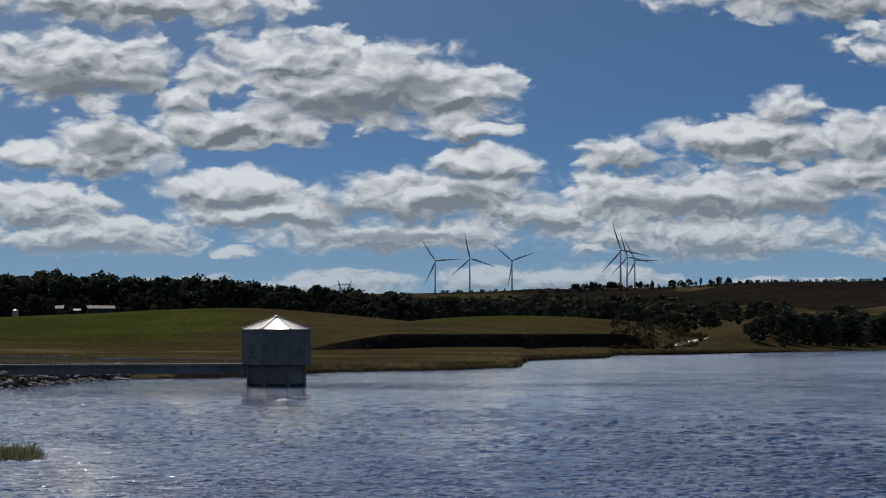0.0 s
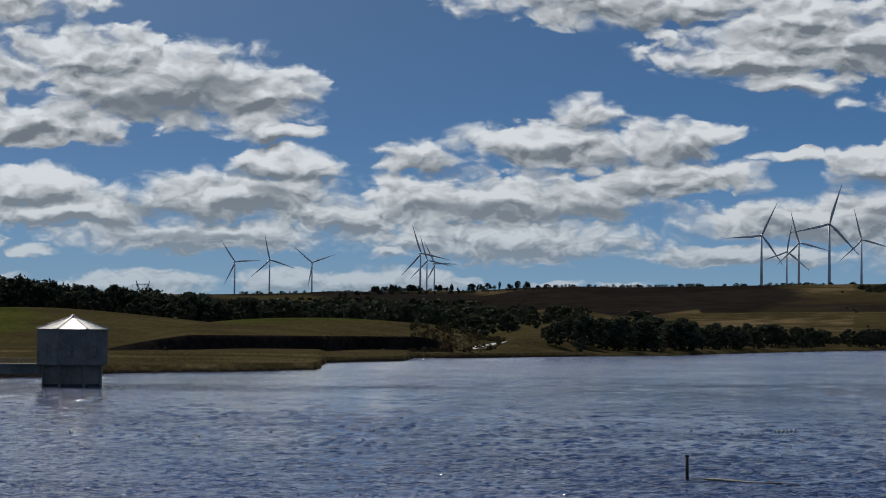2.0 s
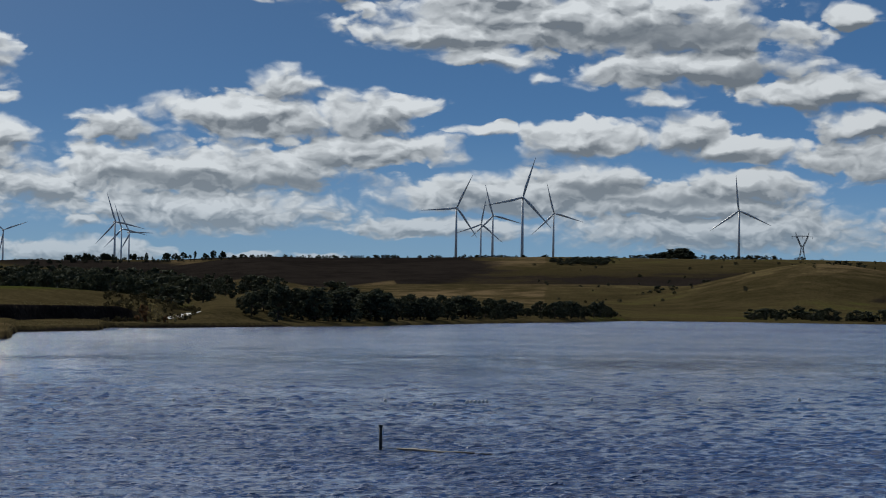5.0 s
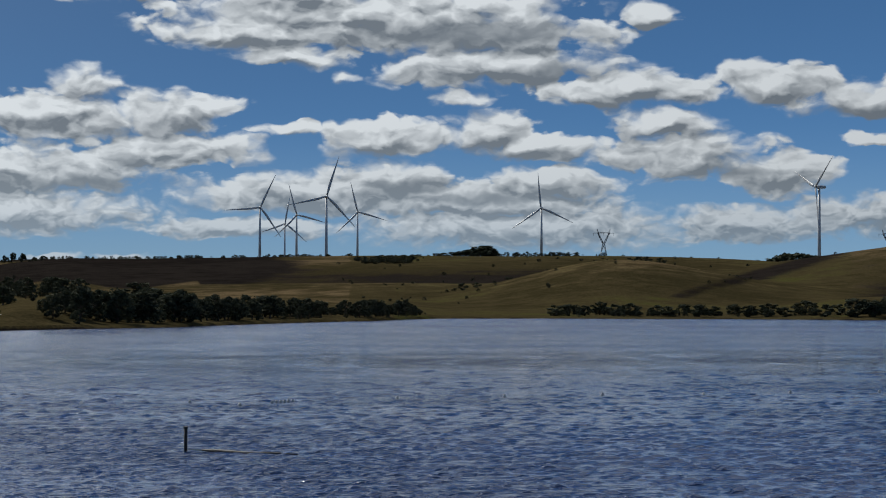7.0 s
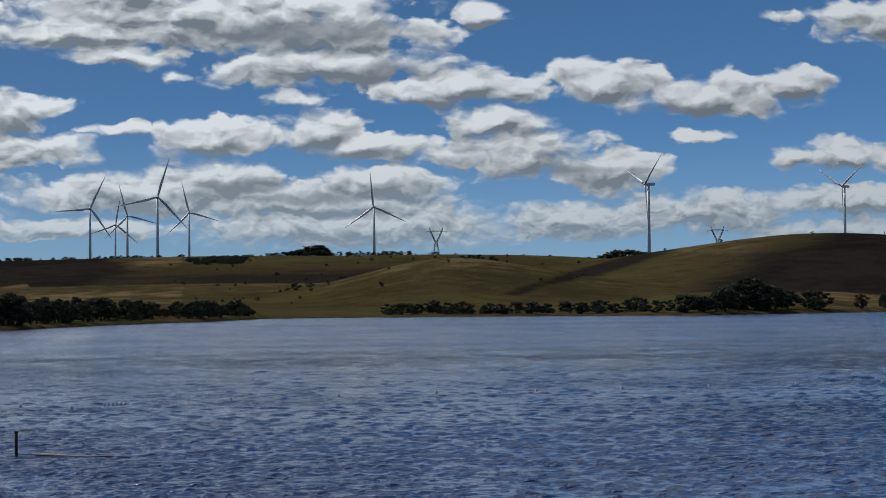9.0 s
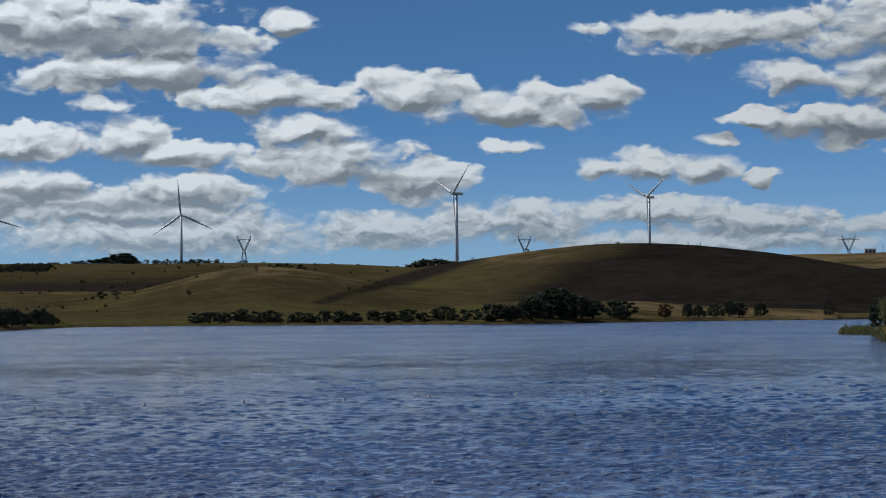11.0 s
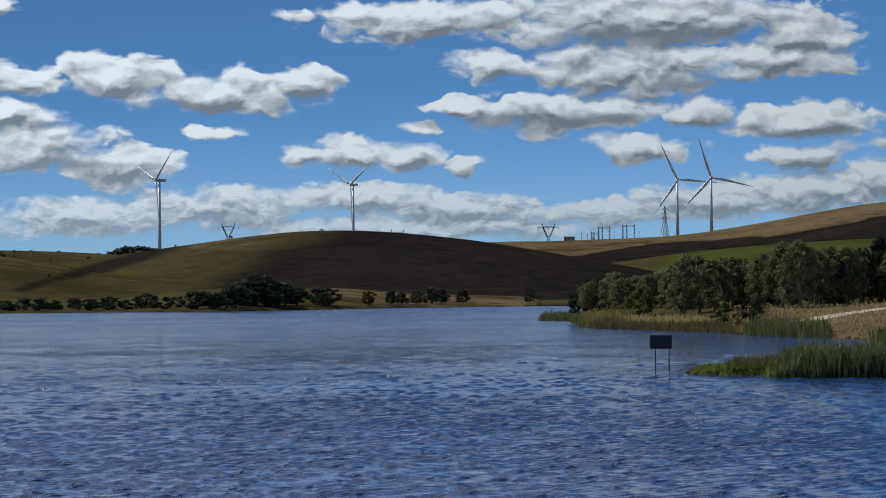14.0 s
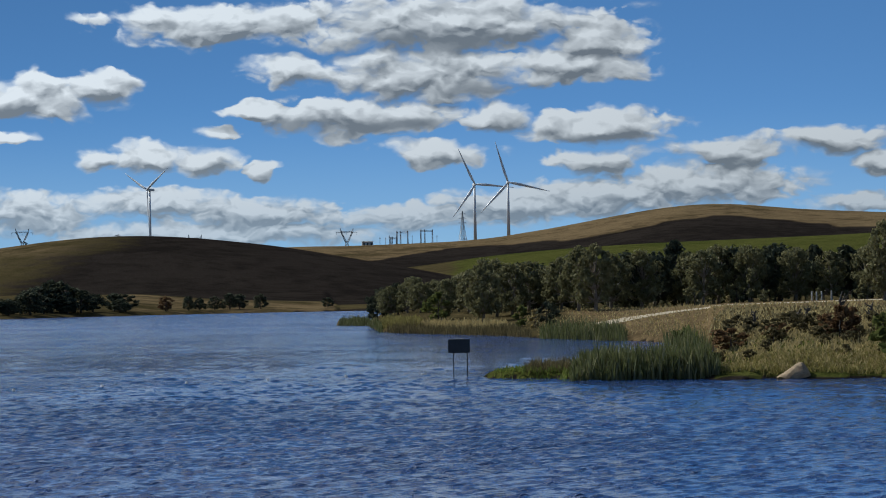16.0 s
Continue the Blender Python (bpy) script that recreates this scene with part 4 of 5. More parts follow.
# the belt of gums on the headland
for a, d, t, w, k in ((39.3, 405, 0.35, 1.0, "far"), (39.7, 410, 0.50, 1.0, "far"), (40.1, 430, 0.66, 1.0, "gum"), (40.5, 400, 0.45, 1.2, "gum"), (40.85, 350, 0.33, 0.8, "gum"), (41.3, 390, 0.72, 1.0, "gum"),
                      (39.5, 400, 0.42, 1.2, "gum"), (39.95, 395, 0.5, 1.2, "gum"), (40.3, 388, 0.5, 1.2, "gum"), (40.65, 395, 0.55, 1.1, "gum"), (41.0, 385, 0.6, 1.1, "gum"), (41.6, 370, 0.85, 1.0, "gum"), (39.15, 408, 0.2, 1.2, "scrub"), (41.95, 330, 1.12, 0.85, "gum"), (42.3, 345, 1.10, 0.9, "gum"), (42.7, 340, 0.98, 0.95, "gum"), (43.15, 350, 1.05, 0.9, "gum"), (43.5, 370, 0.9, 1.0, "far"), (44.0, 345, 1.15, 0.9, "gum"), (44.45, 335, 1.42, 0.8, "gum"),
                      (44.9, 330, 1.50, 0.75, "gum"), (45.3, 345, 1.22, 0.85, "gum"), (45.7, 352, 1.20, 0.9, "far"), (46.1, 350, 1.28, 0.85, "gum"), (46.5, 360, 1.2, 0.9, "far"), (46.95, 390, 1.56, 0.7, "tall"), (47.3, 358, 1.25, 0.9, "gum"),
                      (47.7, 352, 1.28, 0.9, "gum"), (48.1, 360, 1.38, 0.8, "gum"), (48.5, 362, 1.30, 0.9, "far"), (48.9, 358, 1.38, 0.8, "gum"), (49.3, 365, 1.25, 0.9, "tall"), (49.65, 372, 1.36, 0.9, "far"), (50.1, 365, 1.30, 0.85, "gum"),
                      (50.6, 370, 1.36, 0.85, "tall"), (51.0, 365, 1.2, 0.9, "gum"), (51.4, 372, 1.34, 0.9, "tall"), (51.9, 368, 1.32, 0.85, "gum"), (52.35, 300, 1.95, 0.7, "gum"), (52.8, 365, 1.5, 0.9, "gum"), (53.4, 360, 1.6, 0.9, "gum"), (54.2, 365, 1.6, 0.9, "gum")):
    tree_at(k, a, d, t, w, "grey-green gum tree in a lakeside belt", "headland gum trees")
for i in range(34):
    a = 41.5 + 12.5 * (i + PICK.random()) / 34
    tree_at(PICK.choice(["gum", "far", "scrub"]), a, PICK.uniform(372, 420), float(np.interp(a, [41, 42, 45, 47, 54], [0.6, 0.95, 1.15, 1.15, 1.25])) + PICK.uniform(-0.35, 0.0), PICK.uniform(0.9, 1.2), "grey-green gum tree deep in a lakeside belt", "headland gum trees")
for i in range(30):
    a = 41.6 + 12.2 * (i + PICK.random()) / 30
    tree_at("scrub", a, PICK.uniform(345, 372), float(np.interp(a, [41, 45, 50, 54], [0.1, 0.1, 0.25, 0.35])) + PICK.uniform(-0.3, 0.2), PICK.uniform(0.8, 1.2), "olive undergrowth bush below gum trees", "headland undergrowth", GUM_LEAF, "bush", "bush")
for a, d, t, leaf in ((43.6, 296, -0.05, None), (40.75, 345, 0.25, BUSH_LEAF), (42.95, 300, -0.15, BUSH_LEAF), (43.3, 290, -0.25, STRAW_LEAF), (47.2, 158, -0.75, BUSH_LEAF), (48.35, 345, 0.02, STRAW_LEAF), (52.6, 136, -0.35, BUSH_LEAF)):
    tree_at("scrub", a, d, t, 0.95, "leafy green bush by the water", "shore bushes on the headland", leaf, "bush", "bush")
for a, d, t, w in ((48.4, 147, -0.82, 1.7), (48.7, 149, -0.95, 1.8), (49.45, 148, -0.76, 1.6), (49.75, 148, -0.72, 1.5), (50.9, 148, -0.45, 1.1), (51.2, 147, -0.22, 1.0), (51.5, 148, -0.3, 1.1), (52.3, 141, -0.45, 1.0), (52.75, 142, -0.5, 1.0), (50.3, 150, -0.95, 1.6), (49.1, 147, -1.05, 1.8)):
    tree_at("scrub", a, d, t, w, "rust-brown shrub on a grassy bank", "bank shrubs", RUST_LEAF if a < 52 else BUSH_LEAF, "shrub", "shrub")


def blades(name, rng, spots, high, wide, mat, label, lean=0.18, category="grass"):
    """A stand of upright leaves, each a bent tapering strip."""
    v, f = [], []
    heights = ground(*np.array(spots).T)
    ends = min(a for a, d in spots), max(a for a, d in spots)
    for (a, d), floor in zip(spots, heights):
        p = spot(a, d, float(floor))
        inside = min(1.0, min(a - ends[0], ends[1] - a) / (0.14 * (ends[1] - ends[0])))
        clump = 1 + 0.16 * math.sin(a * 17.0 + 1.3 * d) + 0.12 * math.sin(a * 41.0 - 0.7 * d)
        h, turn = high * rng.uniform(0.5, 1.12) * clump * (0.35 + 0.65 * math.sqrt(inside)), rng.uniform(0, math.pi)
        u = Vector((math.cos(turn), math.sin(turn), 0)) * wide
        bend = Vector((rng.normal() * lean, rng.normal() * lean, 0)) * h
        z = Vector((0, 0, max(p.z, -0.3) - 0.05))
        p.z = 0
        n = len(v)
        for t, w in ((0, 1.0), (0.5, 0.9), (0.85, 0.55)):
            c = p + z + Vector((0, 0, h * t)) + bend * t * t
            v += [tuple(c - u * w), tuple(c + u * w)]
        v.append(tuple(p + z + Vector((0, 0, h)) + bend))
        f += [(n, n + 1, n + 3, n + 2), (n + 2, n + 3, n + 5, n + 4), (n + 4, n + 5, n + 6)]
    ob = mesh_object(name, v, f, mat)
    return tagged(ob, label, category, kind="stuff")


RNG = np.random.default_rng(11)


def stand(az0, az1, d0, d1, count, by_shore=False):
    out = []
    for i in range(count):
        a = RNG.uniform(az0, az1)
        d = RNG.uniform(d0, d1) + (float(shore(a)) if by_shore else 0)
        out.append((a, d))
    return out


blades("reed_bed", RNG, stand(44.2, 48.1, 131.5, 136, 3600), 1.6, 0.048, REED_LEAF, "tall green cattail reeds at an islet's edge", 0.16, "reeds")
blades("reed_bed", RNG, stand(43.4, 45.7, -3, 5, 1500, True), 1.9, 0.05, REED_LEAF, "green reeds along a headland's shore", 0.12, "reeds")
blades("reed_bed", RNG, stand(46.5, 47.9, 138, 143, 700), 2.3, 0.035, REED_LEAF, "tall green reeds behind an islet", 0.12, "reeds")
blades("reed_bed", RNG, stand(39.4, 43.2, -3, 3, 3600, True), 1.25, 0.05, BROWN_REED, "olive-brown reeds along a headland's shore", 0.15, "reeds")
blades("reed_bed", RNG, stand(38.15, 39.3, -3, 6, 1100, True), 1.2, 0.07, REED_LEAF, "low reeds on a spit", 0.15, "reeds")
blades("reed_bed", RNG, stand(-12.4, -10.35, 85, 89, 1500), 0.7, 0.035, GUM_LEAF, "low dark reeds standing in the lake", 0.2, "reeds")
blades("tall_grass", RNG, stand(40.2, 42.7, 3, 16, 1500, True), 1.1, 0.07, STRAW_LEAF, "yellow tall grass behind reeds", 0.25)
blades("tall_grass", RNG, stand(39.25, 40.35, 2, 20, 1900, True), 1.3, 0.07, OLIVE_GRASS, "yellow-olive tall grass behind brown reeds", 0.25)
blades("islet_grass", RNG, stand(43.0, 45.2, 136.5, 142, 1500), 0.75, 0.03, BROWN_REED, "brown seeding grass on an islet", 0.35)
blades("islet_grass", RNG, stand(42.2, 48.4, 133, 143, 5200), 0.38, 0.035, GRASS_LEAF, "bright green and yellow grass on an islet", 0.5)
blades("bank_grass", RNG, stand(48.0, 53.5, 132.5, 160, 7000), 0.42, 0.04, STRAW_LEAF, "long dry grass on a lake bank", 0.5)
blades("bank_grass", RNG, stand(48.0, 53.5, 131.5, 139, 3200), 0.45, 0.04, OLIVE_GRASS, "yellow-olive grass low on a lake bank", 0.5)
blades("foreshore_grass", RNG, stand(-3.5, 6.2, 3, 75, 1500, True), 0.22, 0.09, BROWN_REED, "dry brown tussocks on a lake foreshore", 0.4)
blades("meadow_grass", RNG, stand(43, 54, 2, 115, 5200, True), 0.4, 0.08, STRAW_LEAF, "dry grass on a headland meadow", 0.5)
for a, d, t in ((-2.0, 352, -0.42), (5.4, 430, -0.05), (5.8, 440, -0.25), (6.0, 430, -0.35), (6.25, 445, -0.3), (5.1, 450, 0.0), (-1.7, 360, -0.5), (6.5, 455, -0.3), (4.9, 440, -0.2), (5.6, 455, -0.02)):
    tree_at("scrub", a, d, t, 0.9, "scrubby bush on a steep bank", "bank scrub", RUST_LEAF if d < 440 else STRAW_LEAF, "shrub", "shrub")


for i in range(150):
    a = PICK.uniform(4.4, 6.9)
    d = float(bankline(a)) + PICK.uniform(30, 130)
    tree_at("scrub", a, d, float(np.degrees(math.atan2(float(ground(a, d)) - EYE, d))) + PICK.uniform(0.07, 0.16), PICK.uniform(0.9, 1.6), name="joined")
wood("bank_scrub", "dense dry scrub on a steep lake bank", "scrub", SCRUB_LEAF)
for i in range(60):
    a = PICK.uniform(47.9, 53.2)
    d = PICK.uniform(138, 160)
    tree_at("scrub", a, d, float(np.degrees(math.atan2(float(ground(a, d)) - EYE, d))) + PICK.uniform(0.24, 0.42), PICK.uniform(0.9, 1.6), name="joined")
    if i == 29:
        wood("bank_brush", "dark dry brushwood on a lake bank", "scrub", SCRUB_LEAF)
wood("bank_brush", "dry brushwood tussocks on a lake bank", "scrub", BROWN_REED)
for i in range(90):
    a = PICK.uniform(15.5, 26.5)
    d = PICK.uniform(1120, 1860)
    tree_at("scrub", a, d, float(np.degrees(math.atan2(float(ground(a, d)) - EYE, d))) + PICK.uniform(0.04, 0.09), PICK.uniform(1.0, 2.2), name="joined")
for i in range(85):
    a, d = PICK.uniform(16.1, 17.6), PICK.uniform(1590, 1730)
    tree_at("scrub", a, d, float(np.degrees(math.atan2(float(ground(a, d)) - EYE, d))) + PICK.uniform(0.06, 0.13), PICK.uniform(1.4, 2.4), name="joined")
for i in range(34):
    a, d = PICK.uniform(19.0, 21.9), PICK.uniform(1780, 1890)
    tree_at("scrub", a, d, float(np.degrees(math.atan2(float(ground(a, d)) - EYE, d))) + PICK.uniform(0.05, 0.13), PICK.uniform(1.3, 2.2), name="joined")
for i in range(60):
    a = PICK.uniform(21.2, 30.5)
    d = float(shore(a)) + PICK.uniform(10, 40)
    tree_at("scrub", a, d, float(np.degrees(math.atan2(float(ground(a, d)) - EYE, d))) + PICK.uniform(0.08, 0.2), PICK.uniform(1.2, 2.0), name="joined")
for i in range(34):
    a, d = PICK.uniform(21.6, 23.2), PICK.uniform(1000, 1040)
    tree_at("scrub", a, d, float(np.degrees(math.atan2(float(ground(a, d)) - EYE, d))) + PICK.uniform(0.04, 0.1), PICK.uniform(1.2, 2.0), name="joined")
wood("hillside_bushes", "scattered dark bushes on dry hillsides", "scrub")


def dead_tree(az, d, top, seed):
    """A bare forked tree."""
    rng = random.Random(seed)
    base = float(ground(az, d))
    high = EYE + d * math.tan(radians(top)) - base
    root = thing("dead_tree", "bare dead tree with forked dark branches on a bank", "tree", "dead trees on the bank")
    root.matrix_basis = facing(az, d, base - 0.05)
    stem = Shape().tube([(0, 0, 0), (0.06 * high, 0, high * 0.35), (0.02, 0, high * 0.7), (0.1 * high, 0, high)], [0.16, 0.13, 0.09, 0.03], 6)
    part("trunk", stem, DARK_BARK, root)
    for i in range(6):
        h = high * rng.uniform(0.3, 0.85)
        a, s = rng.uniform(0, 6.3), rng.choice((-1, 1))
        tip = (s * high * rng.uniform(0.12, 0.3), rng.uniform(-0.3, 0.3), h + high * rng.uniform(0.1, 0.3))
        part("branch", Shape().tube([(0.03 * high, 0, h), (tip[0] * 0.6, tip[1], h + 0.1), tip], [0.08, 0.055, 0.02], 5), DARK_BARK, root)


for i, (a, d, t) in enumerate(((49.0, 158, -0.38), (50.15, 160, -0.35), (50.35, 158, -0.3), (51.2, 162, 0.1), (52.0, 165, -0.2))):
    dead_tree(a, d, t, i)

# ---- wind turbines ----


def turbine_meshes():
    blade = Shape()
    loops = []
    for t in np.linspace(0, 1, 9):
        chord = np.interp(t, [0, 0.05, 0.2, 0.6, 1.0], [1.1, 1.3, 1.95, 1.15, 0.25])
        thick = np.interp(t, [0, 0.05, 0.2, 1.0], [1.1, 1.0, 0.5, 0.08])
        twist = radians(18 * (1 - t) ** 2)
        ring = [(chord * math.cos(k) - chord * 0.35 * min(1, t * 5), thick * math.sin(k)) for k in np.linspace(0, 2 * math.pi, 9)[:-1]]
        loops.append(([(x * math.cos(twist) - y * math.sin(twist), x * math.sin(twist) + y * math.cos(twist)) for x, y in ring], 1.2 + 54.8 * t))
    blade.stack(loops)
    cell = Shape()
    rows = []
    for y, k in ((-3.6, 0.72), (-2.8, 0.95), (3, 1.0), (7, 0.92), (8.2, 0.7)):
        rows.append([(1.9 * k * math.copysign(abs(math.cos(a)) ** 0.5, math.cos(a)), y, 1.95 * k * math.copysign(abs(math.sin(a)) ** 0.5, math.sin(a))) for a in np.linspace(0.2, 6.483, 13)[:-1]])
    n = 12
    cell.add([p for r in rows for p in r], [(i * n + j, i * n + (j + 1) % n, (i + 1) * n + (j + 1) % n, (i + 1) * n + j) for i in range(4) for j in range(n)] + [tuple(range(n))[::-1], tuple(4 * n + j for j in range(n))])
    hub = Shape().tube([(0, -3.5, 0), (0, -4.6, 0), (0, -6.0, 0), (0, -6.9, 0)], [1.5, 1.7, 1.35, 0.4], 12)
    return mesh_of("blade", blade, WHITE_STEEL, True), mesh_of("nacelle", cell, WHITE_STEEL, True), mesh_of("hub", hub, WHITE_STEEL, True)


BLADE, NACELLE, HUB = turbine_meshes()


def wind_turbine(az, hub_el, d, angle, yaw=0.0):
    z = EYE + d * math.tan(radians(hub_el))
    base = float(ground(az, d)) - 0.4
    root = thing("wind_turbine", "tall white three-bladed wind turbine on a far ridge", "wind turbine", "wind turbines")
    root.matrix_basis = facing(az, d, base)
    high = z - base
    part("tower", Shape().tube([(0, 0, 0), (0, 0, high * 0.5), (0, 0, high - 1.5)], [2.3, 1.9, 1.35], 16), WHITE_STEEL, root, smooth=True)
    cell = part("nacelle", NACELLE, None, root)
    cell.matrix_basis = pose(0, 0, high, 0, 0, yaw)
    hub = part("hub", HUB, None, cell)
    for k in range(3):
        b = part("blade", BLADE, None, cell)
        b.matrix_basis = pose(0, -5.0, 0, 0, angle + 120 * k, 0)


for row in ((-0.22, 1.79, 4700, -34, 12), (0.69, 1.85, 4700, -12, 8), (1.80, 1.79, 4820, -50, 10), (4.65, 2.06, 4050, -18, 15), (4.82, 1.88, 4700, -17, 12), (5.02, 1.79, 4850, -30, 25),
            (13.57, 2.58, 3370, 25, 8), (14.22, 2.16, 4300, 10, 10), (14.53, 2.39, 3850, -15, 6), (15.31, 2.88, 2900, 17, 5), (16.13, 2.47, 3950, -14, 8), (20.97, 2.59, 3450, -5, -8),
            (28.19, 3.12, 2600, 52, -62), (33.25, 2.98, 3200, 58, -50), (41.76, 3.02, 3050, -25, 10), (42.64, 3.06, 2850, -17, 5)):
    wind_turbine(*row)


# ---- pylons and the substation ----


def lattice(shape, corners_a, corners_b, bays, r):
    """Four legs between two squares, with crossed braces."""
    a, b = [Vector(p) for p in corners_a], [Vector(p) for p in corners_b]
    for i in range(4):
        shape.bar(a[i], b[i], r)
        for k in range(bays):
            p, q = a[i].lerp(b[i], k / bays), a[i].lerp(b[i], (k + 1) / bays)
            p2, q2 = a[(i + 1) % 4].lerp(b[(i + 1) % 4], k / bays), a[(i + 1) % 4].lerp(b[(i + 1) % 4], (k + 1) / bays)
            shape.bar(p, q2, r * 0.6)
            shape.bar(p2, q, r * 0.6)
            shape.bar(q, q2, r * 0.6)


def square(w, z, x=0.0, deep=None):
    e = w if deep is None else deep
    return [(x - w, -e, z), (x + w, -e, z), (x + w, e, z), (x - w, e, z)]


def fork_pylon(az, d, top, turn=10.0):
    root = thing("pylon", "grey steel lattice pylon with forked arms", "pylon", "forked pylons")
    z = EYE + d * math.tan(radians(top))
    s = d / 3000
    root.matrix_basis = facing(az, d, z - 42 * s, 0, turn, s)
    low = Shape()
    ground_z = min(0.0, (float(ground(az, d)) - (z - 42 * s)) / s - 0.3)
    lattice(low, square(5.0 - ground_z * 0.15, ground_z), square(1.4, 22), 4, 0.26)
    part("body", low, GALVANISED, root)
    for side in (-1, 1):
        arm = Shape()
        lattice(arm, square(0.9, 22, side * 0.9), square(0.8, 37, side * 8.0), 4, 0.24)
        lattice(arm, square(0.8, 37, side * 8.0), square(0.15, 42, side * 9.0), 1, 0.2)
        part("fork", arm, GALVANISED, root)
    beam = Shape()
    for y in (-0.7, 0.7):
        beam.bar((-15, y * 0.2, 36.3), (15, y * 0.2, 36.3), 0.24)
        beam.bar((-8, y, 37.6), (8, y, 37.6), 0.2)
    for x in np.linspace(-8, 6, 8):
        beam.bar((x, 0, 36.3), (x + 1, 0, 37.6), 0.15)
        beam.bar((x + 1, 0, 37.6), (x + 2, 0, 36.3), 0.15)
    part("crossarm", beam, GALVANISED, root)
    for x in (-14, 0, 14):
        part("insulator", Shape().tube([(x, 0, 36.2), (x, 0, 32.8)], [0.16, 0.16], 6), DARK_STEEL, root)


for row in ((22.6, 3100, 2.04), (29.97, 4300, 2.0), (34.41, 4850, 1.80), (38.38, 4300, 1.92), (-2.6, 4200, 1.27)):
    fork_pylon(*row)


def tall_pylon(az, d, top):
    root = thing("pylon", "tall grey lattice pylon with three crossarms", "pylon")
    base = float(ground(az, d)) - 0.3
    root.matrix_basis = facing(az, d, base, 0, 20)
    high = EYE + d * math.tan(radians(top)) - base
    body = Shape()
    lattice(body, square(5.0, 0), square(1.6, high * 0.6), 5, 0.28)
    lattice(body, square(1.6, high * 0.6), square(0.4, high), 5, 0.24)
    part("body", body, GALVANISED, root)
    for k, w in ((0.62, 7), (0.76, 6), (0.9, 5)):
        arm = Shape()
        for side in (-1, 1):
            for y in (-0.9, 0.9):
                arm.bar((0, y, high * k), (side * w, 0, high * k), 0.2)
                arm.bar((0, y, high * k + 2.2), (side * w, 0, high * k), 0.18)
        part("crossarm", arm, GALVANISED, root)


tall_pylon(41.43, 3080, 2.33)


def gantry(az, d, top, wide):
    root = thing("substation_gantry", "grey steel portal gantry of a substation", "gantry", "substation gantries")
    base = float(ground(az, d)) - 0.3
    root.matrix_basis = facing(az, d, base, 0, 8)
    high = EYE + d * math.tan(radians(top)) - base
    for x in (-wide / 2, -wide / 6, wide / 2):
        leg = Shape()
        lattice(leg, square(0.8, 0, x), square(0.5, high, x), 4, 0.2)
        part("column", leg, GALVANISED, root)
    beam = Shape()
    for z in (high - 3.0, high - 1.4):
        for y in (-0.6, 0.6):
            beam.bar((-wide / 2, y, z), (wide / 2, y, z), 0.2)
    for i in range(8):
        x = -wide / 2 + wide * i / 8
        beam.bar((x, 0, high - 3.0), (x + wide / 8, 0, high - 1.4), 0.15)
    part("beam", beam, GALVANISED, root)


for row in ((39.84, 2980, 1.83, 15), (40.48, 2980, 1.86, 16), (39.6, 2990, 1.68, 9)):
    gantry(*row)
for a, t in ((39.25, 1.68), (39.4, 1.66), (39.5, 1.72), (40.1, 1.72), (40.75, 1.7)):
    root = thing("mast", "thin grey steel lightning mast at a substation", "mast", "substation masts")
    base = float(ground(a, 2985)) - 0.3
    root.matrix_basis = facing(a, 2985, base)
    high = EYE + 2985 * math.tan(radians(t)) - base
    part("pole", Shape().tube([(0, 0, 0), (0, 0, high)], [0.35, 0.2], 6), GALVANISED, root)
    part("crossarm", Shape().bar((-1.6, 0, high * 0.8), (1.6, 0, high * 0.8), 0.2), GALVANISED, root)


def shed(az, d, wide, deep, eave, ridge, wall, roof, label, turn=0.0, doors=1, flat=False):
    root = thing("shed", label, "shed", "farm and substation sheds")
    root.matrix_basis = facing(az, d, None, -0.25, turn)
    w, e = wide / 2, deep / 2
    body = Shape().add([(-w, -e, 0), (w, -e, 0), (w, e, 0), (-w, e, 0), (-w, -e, eave), (w, -e, eave), (w, e, eave), (-w, e, eave), (-w, 0, ridge), (w, 0, ridge)],
                       [(0, 1, 5, 4), (1, 2, 6, 9, 5), (2, 3, 7, 6), (3, 0, 4, 8, 7), (3, 2, 1, 0), (4, 5, 9, 8), (6, 7, 8, 9)])
    part("wall", body, wall, root)
    o = 0.25
    slope = (ridge - eave) / e
    top = Shape()
    for s in (-1, 1):
        lip = eave - slope * o + 0.06
        v = [(-w - o, s * (e + o), lip), (w + o, s * (e + o), lip), (w + o, 0, ridge + 0.06), (-w - o, 0, ridge + 0.06)]
        v += [(x, y, z + 0.1) for x, y, z in v]
        top.add(v, [(0, 1, 2, 3), (4, 5, 6, 7), (0, 1, 5, 4), (1, 2, 6, 5), (2, 3, 7, 6), (3, 0, 4, 7)])
    part("roof", top, roof, root)
    for i in range(doors):
        x = -w + wide * (i + 0.5) / doors
        part("door", Shape().box((x - wide * 0.16 / doors - 0.2, -e - 0.05, 0.25), (x + wide * 0.16 / doors + 0.2, -e + 0.02, eave * 0.8)), WINDOW_DARK, root)
    return root


shed(38.92, 2985, 15, 8, 5.0, 6.0, PLASTER, TIN, "long pale shed beside a substation", 5, 3)
shed(-8.95, 512, 6.0, 3.5, 1.2, 1.8, DARK_STEEL, CONCRETE, "dark open farm shed with a pale tin roof", 8, 2)
shed(-10.0, 512, 1.5, 1.5, 1.7, 2.2, DARK_STEEL, TIN, "small dark farm hut with a pale roof", 0, 1)
shed(-9.55, 512, 1.2, 1.2, 1.0, 1.3, TIMBER, DARK_STEEL, "tiny dark timber hut in a paddock", 0, 1)


